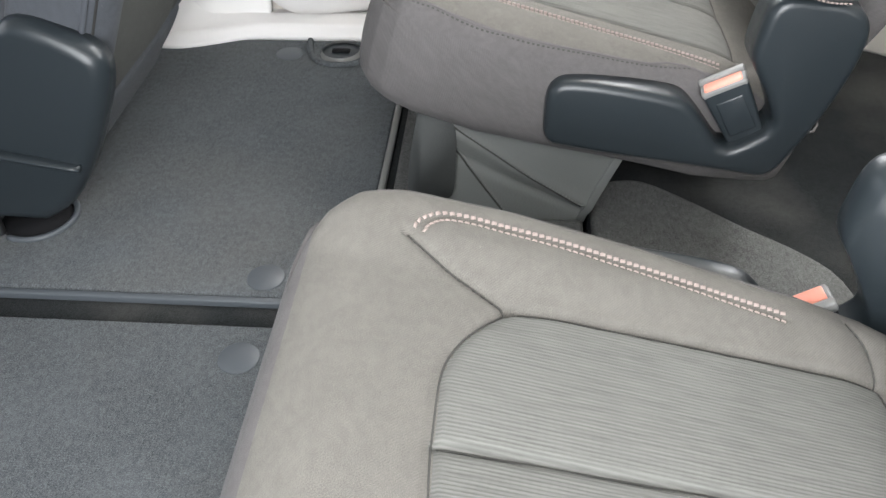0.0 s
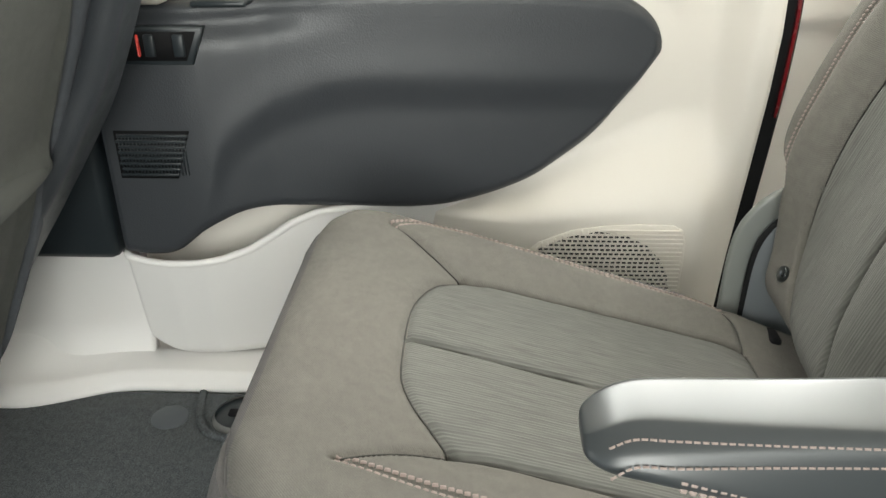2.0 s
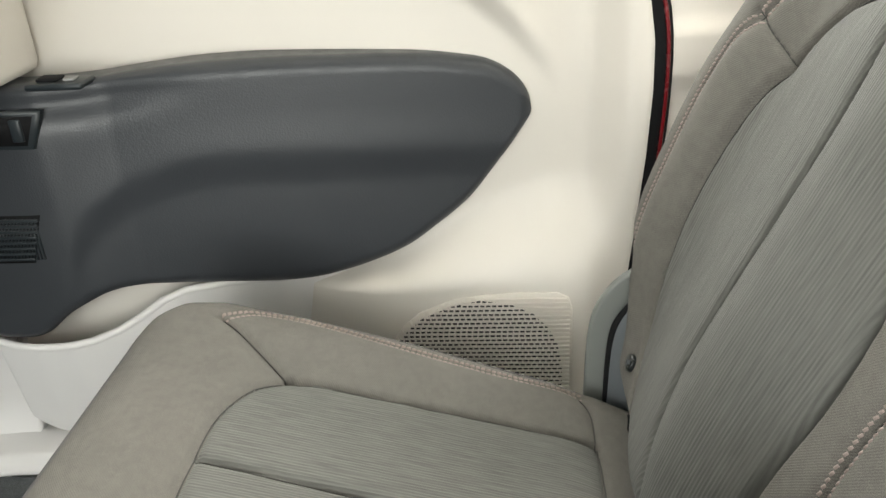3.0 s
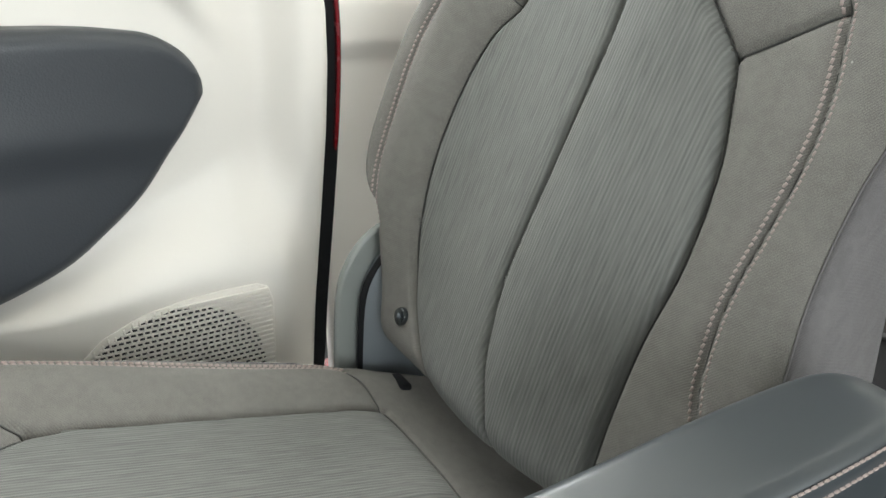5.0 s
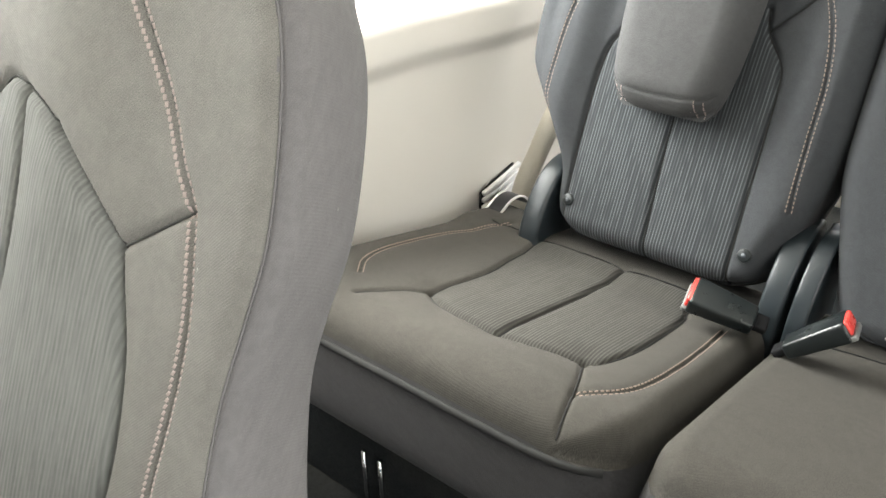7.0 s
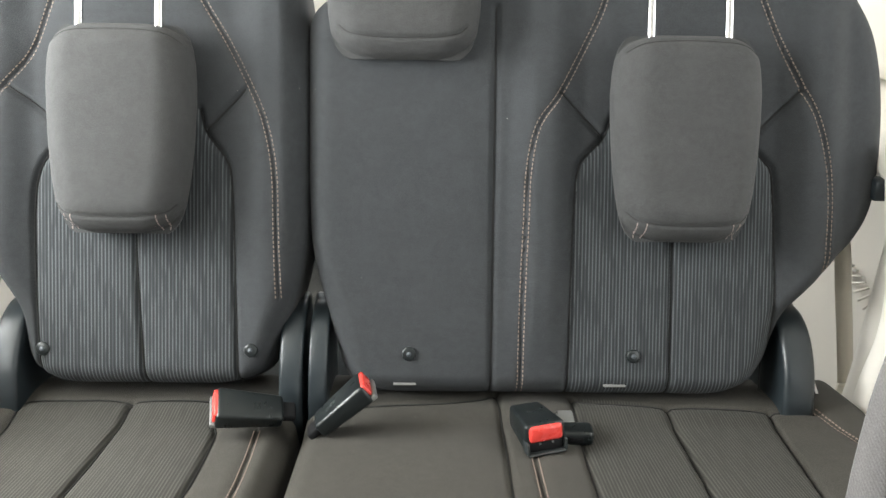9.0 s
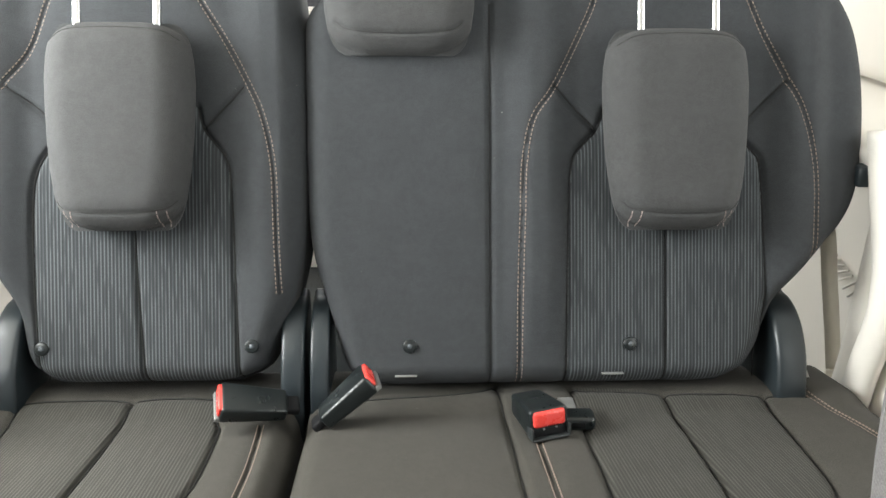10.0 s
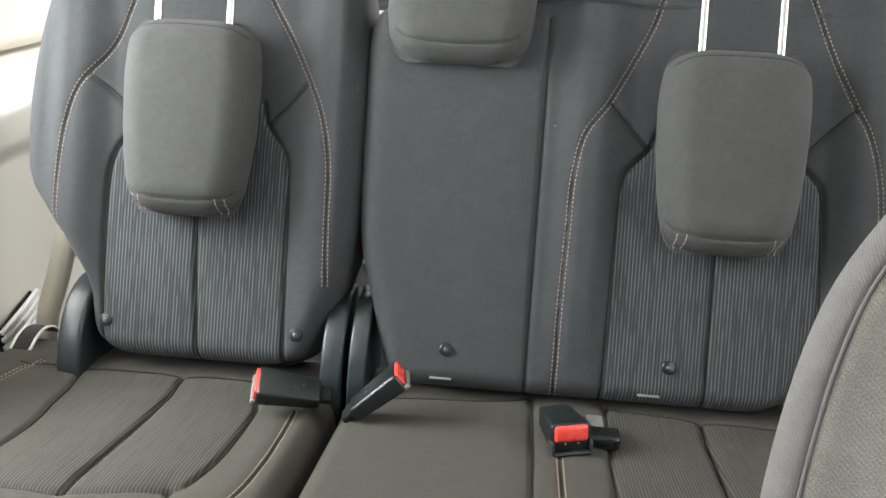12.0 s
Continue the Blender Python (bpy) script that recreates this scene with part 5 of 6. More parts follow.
for i in range(8):
    z = 0.332 + i * 0.0075
    bm = bmesh.new()
    box(bm, (-0.419 + 0.002 * (i % 2), PY - 0.0035, z), (-0.325 - 0.0025 * (7 - i), PY + 0.002, z + 0.0038), 0.0008)
    part("vent_bar", bm, M["black"], door)
bm = bmesh.new()
slab(bm, [(-0.421, 0.328), (-0.421, 0.393), (-0.322, 0.393), (-0.345, 0.328)], lambda a, b, h: (a, PY + 0.001 - h, b), 0.0015)
part("vent_backing", bm, M["rubber"], door)
for k in range(22):
    x = -0.416 + 0.0045 * k
    if x > -0.330:
        break
    bm = bmesh.new()
    box(bm, (x, PY - 0.003, 0.333), (x + 0.0012, PY + 0.002, 0.389))
    part("vent_web", bm, M["black"], door)

# bottle pocket: a curved wall with an open top
rim = lambda x: np.interp(x, [-0.447, -0.438, -0.41, -0.383, -0.345, -0.306, -0.27, -0.24, -0.21, -0.176, -0.12, 0.1, 0.2], [0.212, 0.208, 0.201, 0.199, 0.199, 0.203, 0.214, 0.230, 0.249, 0.262, 0.266, 0.260, 0.25])


def pocket(a, b):
    x0 = a
    lean = 0.006 * np.clip(1 - b / 0.28, 0, 1) ** 2
    x = x0 + lean * (1 - sstep(x0, -0.44, -0.30))
    top = rim(x0)
    bot = 0.010 + 0.034 * np.clip(1 - (x0 + 0.447) / 0.06, 0, 1) ** 2
    z = bot + (top - bot) * b
    bulge = np.interp(x0, [-0.447, -0.4455, -0.437, -0.38, -0.33, -0.28, -0.22, -0.15, -0.05, 0.07], [0.04, 0.080, 0.096, 0.101, 0.098, 0.085, 0.068, 0.055, 0.032, -0.014])
    y = 0.895 - bulge * (0.90 + 0.10 * b) + 0.020 * (1 - b) + 0.045 * np.clip(1 - b / 0.22, 0, 1) ** 2
    return x, y - 0.9, z


sheet(pocket, (-0.447, 0.07), (0, 1), 140, 40, "bottle_pocket", M["pale"], door, "pale moulded bottle pocket with an open top", 0.008, along=(0, 1, 0))
bm = bmesh.new()
rp = [pocket(np.array(x), np.array(1.0)) for x in np.linspace(-0.444, 0.03, 90)]
sweep(bm, [(float(p[0]), float(p[1]) + 0.004, float(p[2])) for p in rp], circle(0.0058, 10))
part("pocket_rim", bm, M["pale"], door, "rounded pale pocket rim")
bm = bmesh.new()
slab(bm, [(-0.40, 0.868), (-0.30, 0.862), (-0.20, 0.872), (0.0, 0.885), (0.0, 0.9), (-0.40, 0.9)], lambda a, b, h: (a, b - 0.9, 0.024 + h), 0.004)
part("pocket_bottom", bm, M["pale"], door)

# speaker grille of slotted rows
grille = thing_part("speaker_grille", door)
grille["label"] = "beige slotted speaker grille"


def on_door(x, z, off):
    return (x, float(door_y(np.array(x), np.array(z))) - 0.9 - off, z)


bm = bmesh.new()
gp = [(0.095, 0.06), (0.095, 0.178), (0.108, 0.196), (0.130, 0.215), (0.175, 0.234), (0.22, 0.241), (0.27, 0.244), (0.312, 0.243), (0.326, 0.236), (0.332, 0.215), (0.330, 0.06)]
slab(bm, gp, lambda a, b, h: on_door(a, b, 0.0006 + h), 0.0022, 0.001)
part("grille_plate", bm, M["beige"], grille)
bm = bmesh.new()
dark = [(0.100, 0.062), (0.100, 0.172), (0.112, 0.188), (0.132, 0.206), (0.170, 0.224), (0.21, 0.233), (0.25, 0.227), (0.28, 0.212), (0.30, 0.190), (0.312, 0.165), (0.318, 0.13), (0.318, 0.062)]
slab(bm, [tuple(p) for p in dark], lambda a, b, h: on_door(a, b, 0.0030 + h), 0.0006)
part("grille_backing", bm, M["shade_cloth"], grille, "dark cloth behind the slots")
row = 0
z = 0.064
while z < 0.240:
    xl = np.interp(z, [0.06, 0.172, 0.188, 0.206, 0.224, 0.233, 0.242], [0.097, 0.098, 0.109, 0.128, 0.166, 0.20, 0.25])
    bm = bmesh.new()
    box(bm, (xl, 0, -0.0014), (0.328 - 0.006 * max(0.0, (z - 0.225) / 0.015), 0.0030, 0.0014), 0.0006, Matrix.Translation((0, on_door(0.2, z, 0.0068)[1], z)))
    part("grille_slat", bm, M["beige"], grille)
    xr = np.interp(z, [0.06, 0.13, 0.165, 0.190, 0.212, 0.227, 0.234], [0.318, 0.318, 0.312, 0.30, 0.28, 0.25, 0.21])
    bm = bmesh.new()
    x = xl + (0.004 if row % 2 else 0.0)
    while x < xr:
        box(bm, (x - 0.0011, 0, 0.0), (x + 0.0011, 0.0028, 0.0066), 0, Matrix.Translation((0, on_door(0.2, z, 0.0066)[1], z)))
        x += 0.0078
    part("grille_web", bm, M["beige"], grille)
    z += 0.0066
    row += 1

# narrow gap with black seal and red body edge between door and quarter trim
gap_x = [(float(seal_x(z)), z) for z in (0.0, 0.11, 0.19, 0.31, 0.42, 0.50, 0.56, 0.605, 0.645, 0.69, 0.80, 1.1)]
bm = bmesh.new()
sweep(bm, smooth_line([(x, 0.886, z) for x, z in gap_x], 40), rounded(0.023, 0.010, 0.003), up=(0, 1, 0))
seal = part("door_seal", bm, M["rubber"], None, "")
tagged(seal, "black rubber door seal along the pillar", "seal", kind="structure")
bm = bmesh.new()
sweep(bm, smooth_line([(x + 0.004, 0.876, z) for x, z in [(0.4275, 0.39)] + gap_x[4:]], 40), rounded(0.0045, 0.008, 0.0015), up=(0, 1, 0))
jamb = part("door_jamb", bm, M["paint"], None, "")
tagged(jamb, "dark red painted body edge beside the seal", "door jamb", kind="structure")

# sill step and lower pillar in pale plastic
sill = thing("sill_trim", (-0.2, 0.8, 0), "pale plastic door sill step beside the carpet", "sill", kind="structure")


def sill_fn(a, b):
    x = -0.2 + (a - 0.5) * 1.5
    y = 0.774 + b * 0.16
    z = 0.006 + 0.020 * sstep(b, 0.0, 0.12) - 0.012 * sstep(b, 0.4, 0.7)
    rise = sstep(-x, 0.44, 0.62)
    y = y - 0.050 * rise * (1 - b)
    z = z + rise * (0.16 * sstep(b, 0.15, 1.0))
    return x + 0.2, y - 0.8, z


sheet(sill_fn, (0, 1), (0, 1), 120, 40, "sill_plate", M["pale"], sill, "smooth pale sill plate", 0.02)
bpillar = thing("b_pillar_trim", (-0.55, 0.85, 0), "black lower and pale upper pillar trim ahead of the sliding door", "pillar", kind="structure")
bm = bmesh.new()
box(bm, (-0.17, -0.055, 0.205), (0.102, 0.05, 0.56), 0.012)
part("lower_cover", bm, M["black"], bpillar, "black plastic pillar cover")


def pillar_fn(a, b):
    x = -0.18 + a * 0.285
    z = 0.0 + b * 0.21
    y = -0.030 + 0.035 * sstep(a, 0.55, 1.0) - 0.05 * (1 - sstep(b, 0.0, 0.4)) * (1 - a * 0.6)
    return x, y, z


sheet(pillar_fn, (0, 1), (0, 1), 40, 30, "pillar_foot", M["pale"], bpillar, "pale flared pillar foot", 0.02, along=(0, 1, 0))
bm = bmesh.new()
box(bm, (0.150, -0.060, 0.548), (0.225, 0.05, 1.15), 0.014)
part("upper_cover", bm, M["beige"], bpillar, "beige upper pillar cover")

# ---- quarter trims ----
quarter = thing("quarter_trim_passenger", (1.1, 0.7, 0), "beige plastic quarter panel with a ledge and vent slots", "trim panel", kind="structure")


def quarter_fn(sgn):
    def fn(a, b):
        x = 0.425 + a * 1.75
        z = 0.0 + b * 0.70
        y = 0.90 - 0.21 * sstep(x, 0.48, 0.98) - 0.035 * sstep(x, 1.15, 1.40)
        if sgn < 0:
            y = y + 0.10 * sstep(x, 1.30, 1.36) * (1 - sstep(z, 0.50, 0.56))
        ledge = sstep(z, 0.572, 0.596) * sstep(x, 0.55, 0.8)
        y = y + 0.20 * ledge
        y = y - 0.014 * sstep(z, 0.485, 0.520) * (1 - sstep(z, 0.56, 0.585)) - 0.02 * (1 - sstep(z, 0.0, 0.30))
        return x - 1.1, sgn * (y - 0.7), z
    return fn


sheet(quarter_fn(1), (0, 1), (0, 1), 200, 140, "quarter_panel", M["beige"], quarter, "smooth beige panel", 0.02, along=(0, 1, 0))
for i in range(6):
    bm = bmesh.new()
    z = 0.184 + i * 0.0135
    sweep(bm, [(1.300 - 1.1, 0.640 - 0.7, z), (1.352 - 1.1, 0.638 - 0.7, z + 0.012), (1.404 - 1.1, 0.640 - 0.7, z + 0.022)], rounded(0.008, 0.0075, 0.002), up=(0, 1, 0))
    part("vent_slat", bm, M["pale"], quarter)
bm = bmesh.new()
slab(bm, [(1.304, 0.182), (1.304, 0.250), (1.400, 0.274), (1.400, 0.206)], lambda a, b, h: (a - 1.1, 0.652 - 0.7 - h, b), 0.004)
part("vent_backing", bm, M["rubber"], quarter)
# flat grey disc: its colour stands for the shade in the cup hollow
bm = bmesh.new()
cyl(bm, (0.0, 0.09, 0.583), (0.0, 0.09, 0.5965), 0.045, 32)
part("cup_recess", bm, M["grey_plastic"], quarter, "flat grey disc standing for the shade in a round cup recess")
quarter2 = thing("quarter_trim_driver", (1.1, -0.7, 0), "beige plastic quarter panel with ribbed vent and ledge", "trim panel", kind="structure")
sheet(quarter_fn(-1), (0, 1), (0, 1), 200, 140, "quarter_panel", M["beige"], quarter2, "smooth beige panel", 0.02, along=(0, -1, 0))


for owner, sgn in ((quarter, 1), (quarter2, -1)):
    def upper(a, b, sgn=sgn):
        x = 1.30 + a * 0.90
        z = 0.60 + b * 0.56
        y = 0.90 - 0.10 * a - 0.05 * b - 0.05 * sstep(a, 0.0, 0.08) * (1 - 0.3 * b)
        return x - 1.1, sgn * (y - 0.7), z
    sheet(upper, (0, 1), (0, 1), 40, 24, "upper_trim", M["beige"], owner, "smooth beige upper panel", 0.03, along=(0, sgn, 0))
# ribbed bin floor, curved pillar foot and clip on the driver's side
for k in range(10):
    f = k / 9
    a = (1.546 - 0.158 * f, 0.323 - 0.052 * f)
    b = (1.496 - 0.124 * f, 0.336 - 0.027 * f)
    bm = bmesh.new()
    sweep(bm, [(a[0] - 1.1, -0.745 + 0.7, a[1]), (b[0] - 1.1, -0.745 + 0.7, b[1])], circle(0.0022, 8), up=(0, 1, 0))
    part("bin_rib", bm, M["beige"], quarter2)
bm = bmesh.new()
sweep(bm, smooth_line([(0.205, 0.042, 0.60), (0.196, 0.040, 0.573), (0.168, 0.040, 0.516), (0.134, 0.040, 0.454), (0.119, 0.040, 0.401), (0.118, 0.040, 0.350), (0.128, 0.040, 0.292), (0.133, 0.040, 0.239), (0.136, 0.040, 0.15), (0.138, 0.040, 0.02)], 48), circle(0.024, 18, 1.0, 0.8), up=(0, 1, 0))
part("pillar_foot", bm, M["beige"], quarter2, "rounded beige pillar foot")
bm = bmesh.new()
box(bm, (0.205, 0.038, 0.520), (0.232, 0.062, 0.548), 0.004)
part("trim_clip", bm, M["black"], quarter2, "black trim clip")

for sy in (1, -1):
    loop = thing("strap_loop", (1.285, sy * 0.585, 0.24), "black pull strap with pale edges beside the rear seat", "strap", "seat pull straps")
    bm = bmesh.new()
    sweep(bm, smooth_line([(-0.03, 0, 0.014), (0.0, 0, 0.026), (0.03, 0, 0.022), (0.055, 0, 0.0)], 20), rounded(0.030, 0.003, 0.001), up=(0, 0, 1))
    part("webbing", bm, M["darkstrap"], loop)
    for e in (-0.0145, 0.0145):
        bm = bmesh.new()
        sweep(bm, smooth_line([(-0.03, e, 0.0150), (0.0, e, 0.0270), (0.03, e, 0.0230), (0.055, e, 0.001)], 20), rounded(0.004, 0.0035, 0.001), up=(0, 0, 1))
        part("pale_edge", bm, M["pale"], loop, "pale stitched edge")


def strap(name, pts, w, mat, label, up=(0, 1, 0)):
    pts = smooth_line(pts, 40)
    verts, faces, uv = [], [], []
    k = 0.0
    for i, p in enumerate(pts):
        d = pts[min(i + 1, 39)] - pts[max(i - 1, 0)]
        d = d / np.linalg.norm(d)
        s = np.cross(d, np.array(up, float))
        s /= np.linalg.norm(s)
        n = np.cross(s, d)
        for a, b in ((-1, 1), (1, 1), (1, -1), (-1, -1)):
            verts.append(p + s * a * w / 2 + n * b * 0.0008)
            uv.append((a * w / 2, k))
        k += 0.01
    for i in range(39):
        for q in range(4):
            faces.append((i * 4 + q, i * 4 + (q + 1) % 4, i * 4 + 4 + (q + 1) % 4, i * 4 + 4 + q))
    faces += [(3, 2, 1, 0), (156, 157, 158, 159)]
    ob = link_mesh(name, verts, faces, mat, None, "", np.array(uv))
    return tagged(ob, label, "seat belt")


strap("seat_belt", [(1.43, 0.46, 0.66), (1.39, 0.515, 0.50), (1.36, 0.549, 0.392), (1.36, 0.578, 0.314), (1.36, 0.601, 0.253), (1.36, 0.620, 0.16)], 0.036, M["strap"], "beige seat belt webbing hanging beside the rear seat", (1, 0, 0))
belt = strap("seat_belt", [(1.44, -0.600, 0.66), (1.39, -0.622, 0.52), (1.36, -0.642, 0.434), (1.36, -0.660, 0.362), (1.36, -0.679, 0.287), (1.36, -0.698, 0.207), (1.36, -0.712, 0.14)], 0.024, M["strap"], "beige seat belt webbing with a sewn end beside the rear seat", (1, 0, 0))
bm = bmesh.new()
box(bm, (1.350, -0.719, 0.150), (1.357, -0.683, 0.206), 0.002)
for k in range(5):
    box(bm, (1.3485, -0.716, 0.156 + 0.010 * k), (1.3505, -0.686, 0.160 + 0.010 * k), 0.0006)
part("sewn_end", bm, M["strap"], belt, "folded and sewn webbing end")

# ---- buckles ----


def buckle(mouth, base, face, label, size=(0.048, 0.024), stalk=True, group="seat belt buckles", framed=False, lying=False):
    """Buckle from its base point to its mouth; face: the way its button side turns."""
    mouth, base = Vector(mouth), Vector(base)
    zax = (mouth - base).normalized()
    yax = -(Vector(face) - zax * Vector(face).dot(zax)).normalized()
    xax = yax.cross(zax)
    h = (mouth - base).length
    w, d = size
    b = new("seat_belt_buckle")
    b.empty_display_size = 0.02
    b.matrix_world = frame_matrix(base, xax, yax, zax)
    tagged(b, label, "belt buckle", group)
    bm = bmesh.new()
    box(bm, (-w / 2, -d / 2, 0), (w / 2, d / 2, h), 0.005, seg=3)
    for v in bm.verts:
        k = 1 - 0.22 * (1 - v.co.z / h)
        v.co.x *= k
        v.co.y *= 0.72 + 0.28 * v.co.z / h
    part("housing", bm, M["black" if framed else "buckle_black"], b, "black plastic housing")
    bm = bmesh.new()
    low = 0.10 if lying else 0.18
    box(bm, (-w * 0.42, -d * 0.44, h - 0.012), (w * 0.42, d * low, h + 0.003), 0.0045 if lying else 0.0025, seg=3)
    part("release_button", bm, M["sky_glossed_red" if framed else "red"], b, "red release button paled to salmon by a painted sky reflection" if framed else "bright red release button")
    bm = bmesh.new()
    if framed:
        box(bm, (-w * 0.50, -d * 0.50, h - 0.008), (w * 0.50, d * 0.50, h + 0.0012), 0.003)
        box(bm, (-w * 0.50, d * 0.22, h - 0.006), (w * 0.50, d * 0.52, h + 0.006), 0.002)
    elif lying:
        box(bm, (-w * 0.46, d * 0.40, h - 0.010), (w * 0.46, d * 0.50, h + 0.007), 0.002)
        for e in (-1, 1):
            box(bm, (e * w * 0.47 - 0.0015, d * 0.05, h - 0.010), (e * w * 0.47 + 0.0015, d * 0.45, h + 0.006), 0.001)
    else:
        box(bm, (-w * 0.46, d * 0.22, h - 0.006), (w * 0.46, d * 0.46, h + 0.005), 0.0015)
    part("mouth_plate", bm, M["buckle_grey" if lying else "pale_grey"], b, "grey mouth plate")
    bm = bmesh.new()
    if lying:
        box(bm, (-w * 0.40, d * 0.12, h - 0.004), (w * 0.40, d * 0.40, h + 0.0006), 0.001)
        part("mouth_slot", bm, M["rubber"], b, "dark tongue slot")
        bm = bmesh.new()
        for x in (-0.20, 0.12):
            box(bm, (w * x, d * 0.12, h - 0.002), (w * x + 0.003, d * 0.19, h + 0.001), 0.0005)
        part("slot_tooth", bm, M["pale_grey"], b, "grey plastic teeth in the slot")
    elif framed:
        box(bm, (-w * 0.30, -d * 0.52, h * 0.25), (w * 0.30, -d * 0.40, h * 0.80), 0.002)
        part("housing_panel", bm, M["black"], b)
    if stalk:
        bm = bmesh.new()
        box(bm, (-w * 0.26, -d * 0.2, -0.016), (w * 0.26, d * 0.2, 0.01), 0.003)
        part("stalk", bm, M["rubber"], b, "black stalk")
    return b


for sy in (1, -1):
    dz = 0.0 if sy > 0 else -0.026
    buckle((0.296 - dz / 3, sy * 0.180, 0.258 + dz), (0.342 - dz / 3, sy * 0.176, 0.178 + dz), (-0.25, -sy * 0.9, 0.3), "black buckle with red button and pale mouth in the shield", (0.056, 0.030), False, "second-row buckles", True)
buckle((1.130, 0.192, 0.313), (1.150, 0.116, 0.294), (-0.35, 0.0, 1), "black buckle with red button lying on the single seat", (0.046, 0.026), group="third-row buckles")
buckle((1.150, 0.012, 0.333), (1.135, 0.070, 0.284), (0.0, 0.62, 0.8), "black buckle with red button leaning between the seats", (0.046, 0.027), group="third-row buckles")
buckle((1.090, -0.200, 0.303), (1.160, -0.182, 0.288), (-0.1, 0, 1), "black buckle with red button lying flat on the bench", (0.050, 0.038), False, "third-row buckles", lying=True)
tongue = thing("belt_connector", (1.142, -0.241, 0.284), "small black belt connector lying beside the bench buckle", "belt connector")
bm = bmesh.new()
box(bm, (-0.030, -0.022, -0.011), (-0.002, 0.022, 0.008), 0.006, seg=4)
part("connector_body", bm, M["buckle_black"], tongue)
bm = bmesh.new()
box(bm, (-0.0312, -0.008, -0.004), (-0.028, 0.008, 0.003), 0.0005)
part("connector_slot", bm, M["rubber"], tongue, "dark slot")
bm = bmesh.new()
box(bm, (-0.004, -0.002, 0.002), (0.020, 0.019, 0.0075), 0.002)
part("metal_tab", bm, M["pale_grey"], tongue, "dull metal tab")

# ---- front passenger seat ----
fseat = thing("front_seat", (-0.5, 0.42, 0), "grey cloth front seat with map pocket and black side shield", "car seat")
fn_ = math.hypot(1, 0.45)
FV, FH = (0.45 / fn_, 0, 1 / fn_), (1 / fn_, 0, -0.45 / fn_)
fz = fn_
fm = frame_matrix((0.1 - 0.45 * 0.43, 0, 0), (0, 1, 0), FV, FH)
fw = [(0.035 * fz, 0.16), (0.07 * fz, 0.195), (0.13 * fz, 0.215), (0.20 * fz, 0.235), (0.35 * fz, 0.250), (0.50 * fz, 0.255), (0.70 * fz, 0.24), (0.80 * fz, 0.20), (0.84 * fz, 0.15)]
roll = [(-0.185, 0.405 * fz), (0.0, 0.400 * fz), (0.195, 0.405 * fz)]
fpanel = [(-0.150, 0.13 * fz), (-0.170, 0.22 * fz), (-0.178, 0.40 * fz), (-0.172, 0.60 * fz), (-0.15, 0.72 * fz), (0.15, 0.72 * fz), (0.180, 0.60 * fz), (0.190, 0.40 * fz), (0.185, 0.22 * fz), (0.165, 0.13 * fz)]
fseams = [(fpanel + fpanel[:1], 0.008, 0.005), (roll, 0.010, 0.006)]


def fcrown(u, v):
    d = v - 0.425 * fz
    return -0.012 * sstep(0.19 - np.abs(u), 0.0, 0.03) + 0.016 * np.exp(-((d / 0.016) ** 2)) * sstep(0.19 - np.abs(u), 0.0, 0.02)


fpad = Pad(fm, [(v, -u) for v, u in fw], fw, 0.035 * fz, 0.84 * fz, 0.13, 0.05, (0.03, 0.06), 0.05, fseams, 0.002, fcrown, 0.03, 0.004)
fb = thing_part("backrest", fseat)
fpad.build(fb, "backrest_rear", M["front_side"], [("map_pocket", M["cloth_front"], fpanel, "grey cloth map pocket with a rolled top edge")], 120, 160, M["front_side"])
bm = bmesh.new()
sweep(bm, smooth_line([(0.060, -0.192, 0.430), (0.100, -0.176, 0.436), (0.112, -0.15, 0.435), (0.108, -0.06, 0.428), (0.094, 0.10, 0.422), (0.080, 0.186, 0.420), (0.068, 0.205, 0.417)], 40), circle(0.0155, 16), up=(0, 0, 1))
part("pocket_roll", bm, M["cloth_front"], fb, "thick rolled top edge of the map pocket")
for dz in (-0.0175,):
    bm = bmesh.new()
    sweep(bm, smooth_line([(0.096 + 0.45 * dz, -0.176, 0.436 + dz), (0.106 + 0.45 * dz, -0.15, 0.435 + dz), (0.103 + 0.45 * dz, -0.06, 0.428 + dz), (0.089 + 0.45 * dz, 0.10, 0.422 + dz), (0.076 + 0.45 * dz, 0.186, 0.420 + dz)], 40), circle(0.0030, 8), up=(0, 0, 1))
    part("pocket_seam", bm, M["crease"], fb)
for off, r, mt in ((0.004, 0.0040, "front_side"), (0.0105, 0.0018, "crease")):
    vs = np.linspace(0.14 * fz, 0.78 * fz, 60)
    us = np.interp(vs, [v for v, _ in fw], [-u for _, u in fw]) + off
    for sgn in (1, -1):
        p = fpad.place(us * sgn, vs, fpad.height(us * sgn, vs) + 0.0006)
        bm = bmesh.new()
        sweep(bm, [tuple(q) for q in p], circle(r, 8), up=(0, 1, 0))
        part("welt" if mt == "front_side" else "seam", bm, M[mt], fb)
# added dark strip standing for the shaded door side of the backrest
vs = np.linspace(0.10 * fz, 0.74 * fz, 40)
bm = bmesh.new()
edge_u = np.interp(vs, [v for v, _ in fw], [u for _, u in fw]) - 0.018
sweep(bm, [tuple(q) for q in fpad.place(edge_u, vs, -0.05 + 0.060 * sstep(vs / fz, 0.12, 0.55))], rounded(0.075, 0.034, 0.014), up=(1, 0, 0))
part("bolster_edge", bm, M["vinyl"], fb, "bolster edge towards the door, dark vinyl standing for its shade")
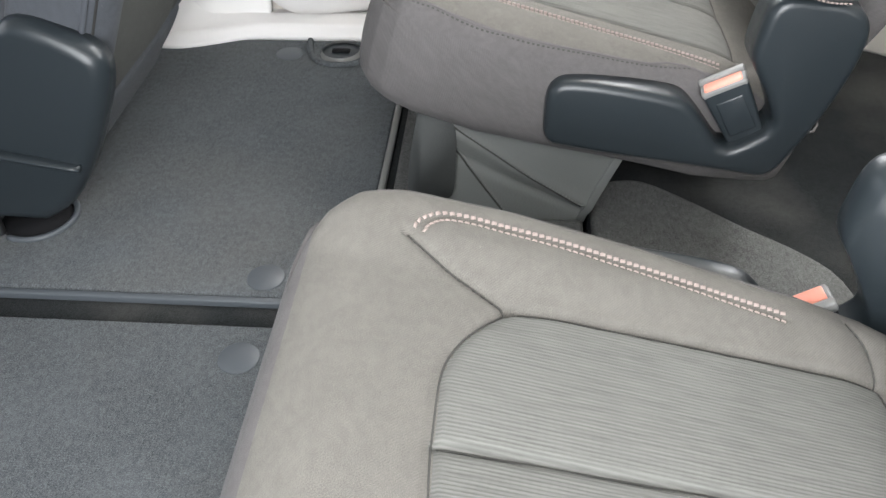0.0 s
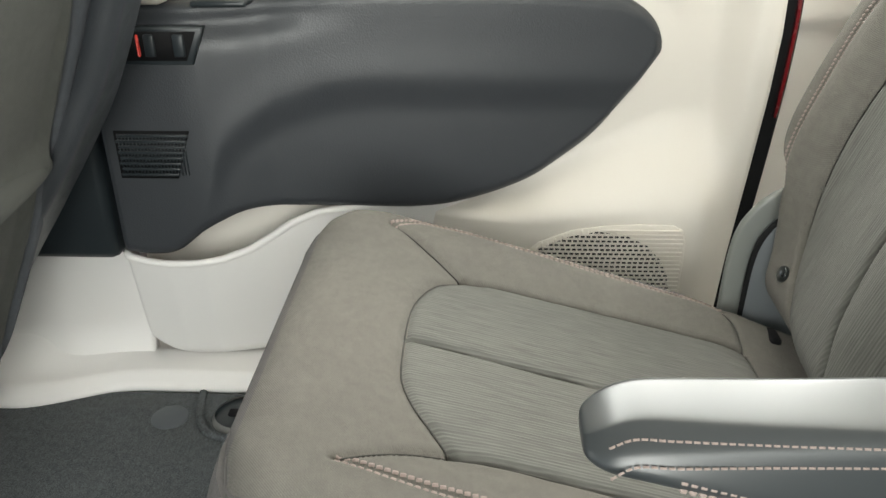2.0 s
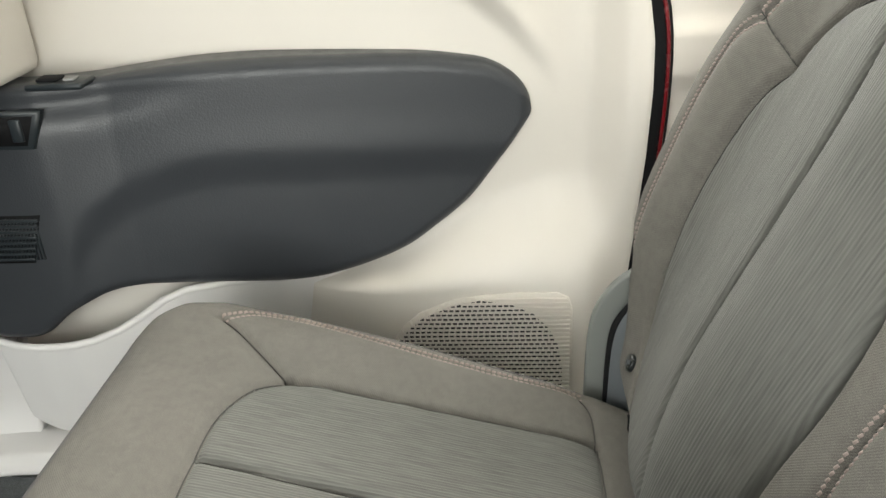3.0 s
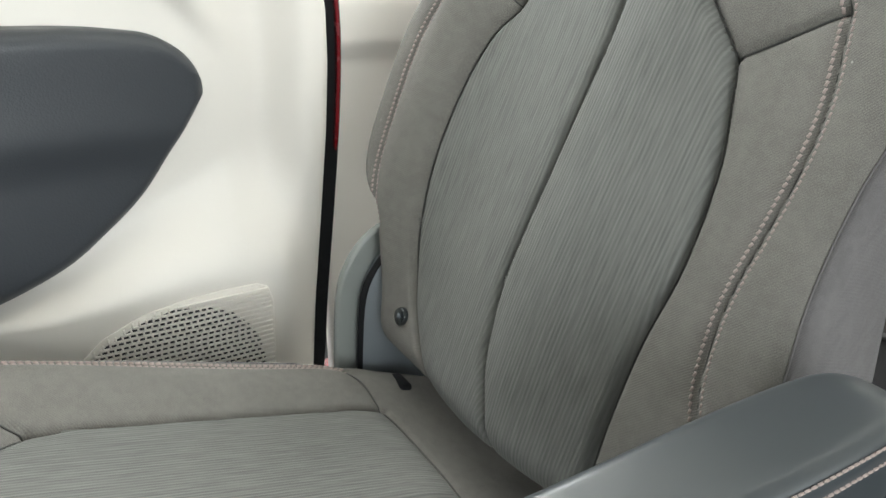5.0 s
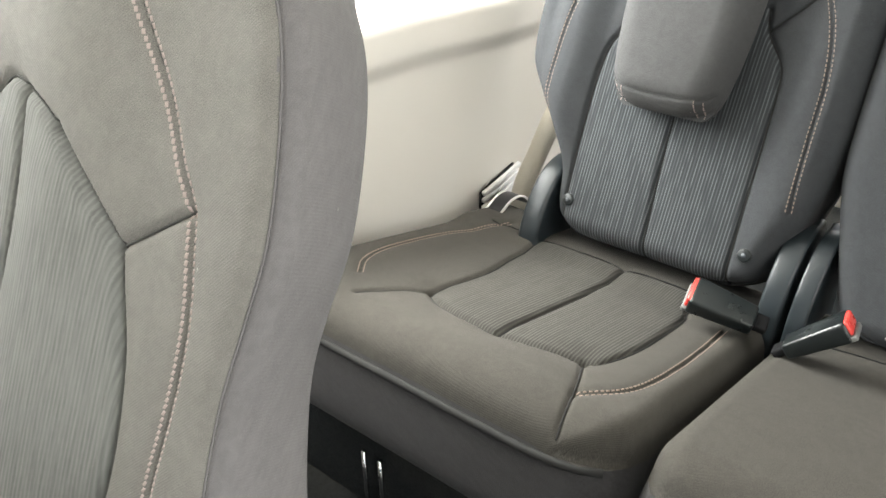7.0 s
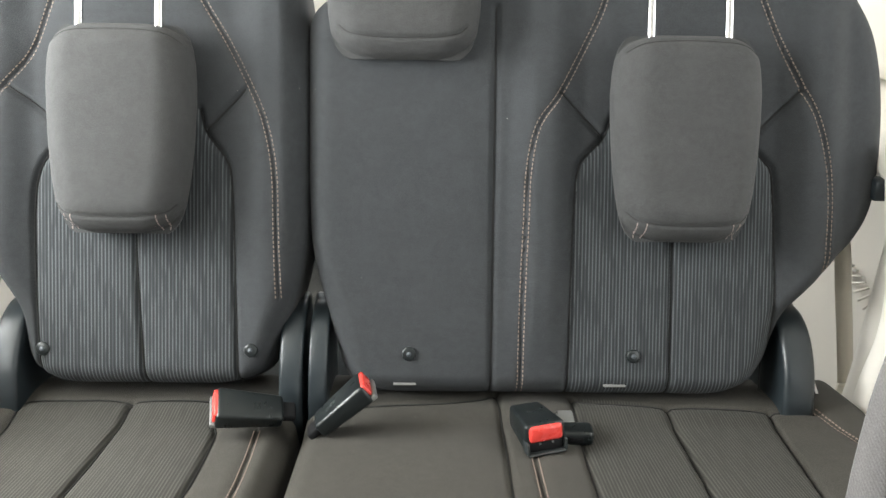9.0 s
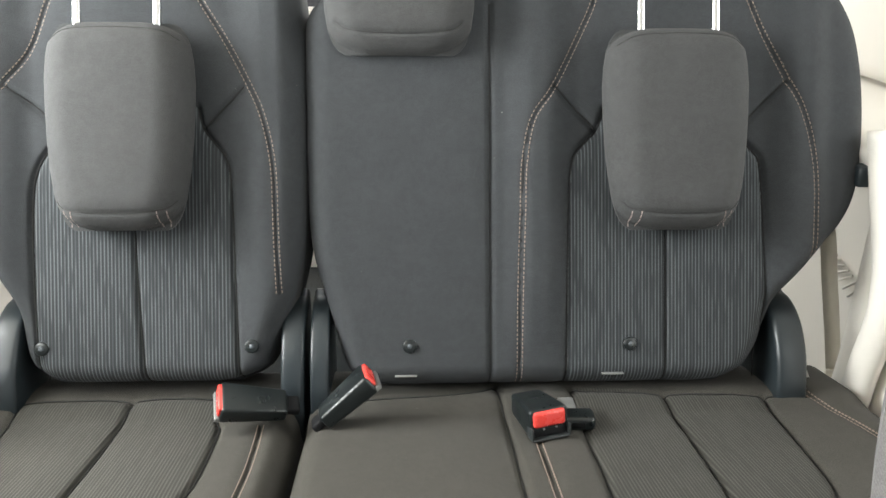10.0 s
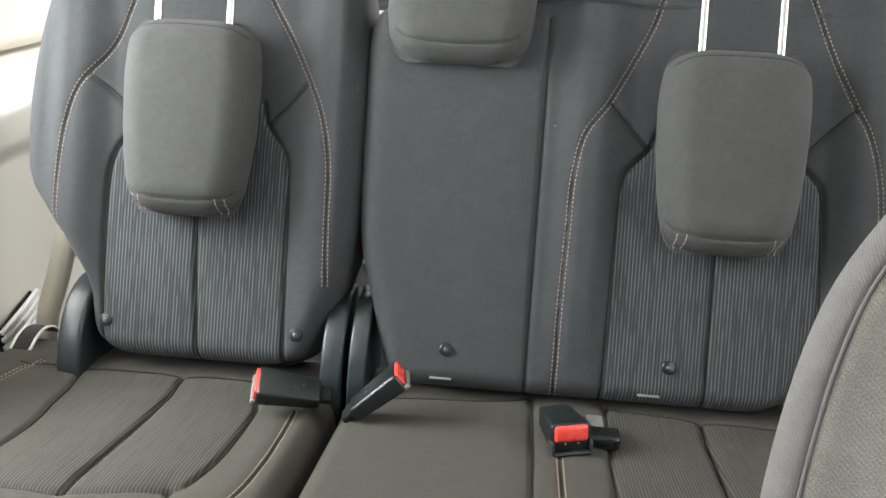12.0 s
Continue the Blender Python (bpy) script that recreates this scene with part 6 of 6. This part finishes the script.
bm = bmesh.new()
fs = [(-0.30, 0.03), (-0.30, 0.24), (-0.17, 0.262), (-0.10, 0.310), (-0.060, 0.332), (-0.015, 0.320), (0.030, 0.292), (0.040, 0.268), (0.030, 0.225), (-0.01, 0.14), (-0.06, 0.062), (-0.11, 0.025)]
slab(bm, [tuple(p) for p in smooth_line(fs, 70)], lambda a, b, h: (a, -0.235 - h, b), 0.040, 0.020, 5)
shield = part("side_shield", bm, M["black"], fseat, "black plastic side shield with a raised rib")
bm = bmesh.new()
sweep(bm, smooth_line([(-0.30, -0.278, 0.16), (-0.16, -0.280, 0.150), (-0.03, -0.276, 0.125)], 20), circle(0.010, 10, 1.0, 0.5))
part("shield_rib", bm, M["black"], shield)
bm = bmesh.new()
cyl(bm, (0.000, -0.245, 0.432), (0.000, -0.300, 0.432), 0.049, 40, bevel=0.014)
knob = part("armrest_pivot", bm, M["vinyl"], fseat, "round black stitched armrest end")
bm = bmesh.new()
cyl(bm, (0.000, -0.299, 0.432), (0.000, -0.304, 0.432), 0.025, 32, bevel=0.003)
part("pivot_cap", bm, M["vinyl"], knob)
for r in (0.033, 0.039):
    stitch3d(knob, [(r * math.cos(a), -0.3005 + 0.35 * max(0.0, r - 0.035), 0.432 + r * math.sin(a)) for a in np.linspace(0, 2 * math.pi, 40)], (0, -1, 0), M["thread"])
bm = bmesh.new()
box(bm, (-0.55, -0.23, 0.10), (-0.06, 0.23, 0.28), 0.05, seg=4)
part("cushion", bm, M["front_side"], fseat)
bm = bmesh.new()
box(bm, (-0.50, -0.20, 0.0), (-0.26, 0.20, 0.12), 0.01)
part("seat_base", bm, M["rubber"], fseat)

# bright tether loops on the riser
for y in (0.470, 0.441):
    bm = bmesh.new()
    sweep(bm, [(0.826, y + 0.004, 0.0), (0.822, y + 0.001, 0.05), (0.820, y, 0.112)], circle(0.0035, 8))
    ob = part("riser_rod", bm, M["chrome"], None)
    tagged(ob, "thin bright steel rod standing before the rear seat riser", "rod", "riser rods")
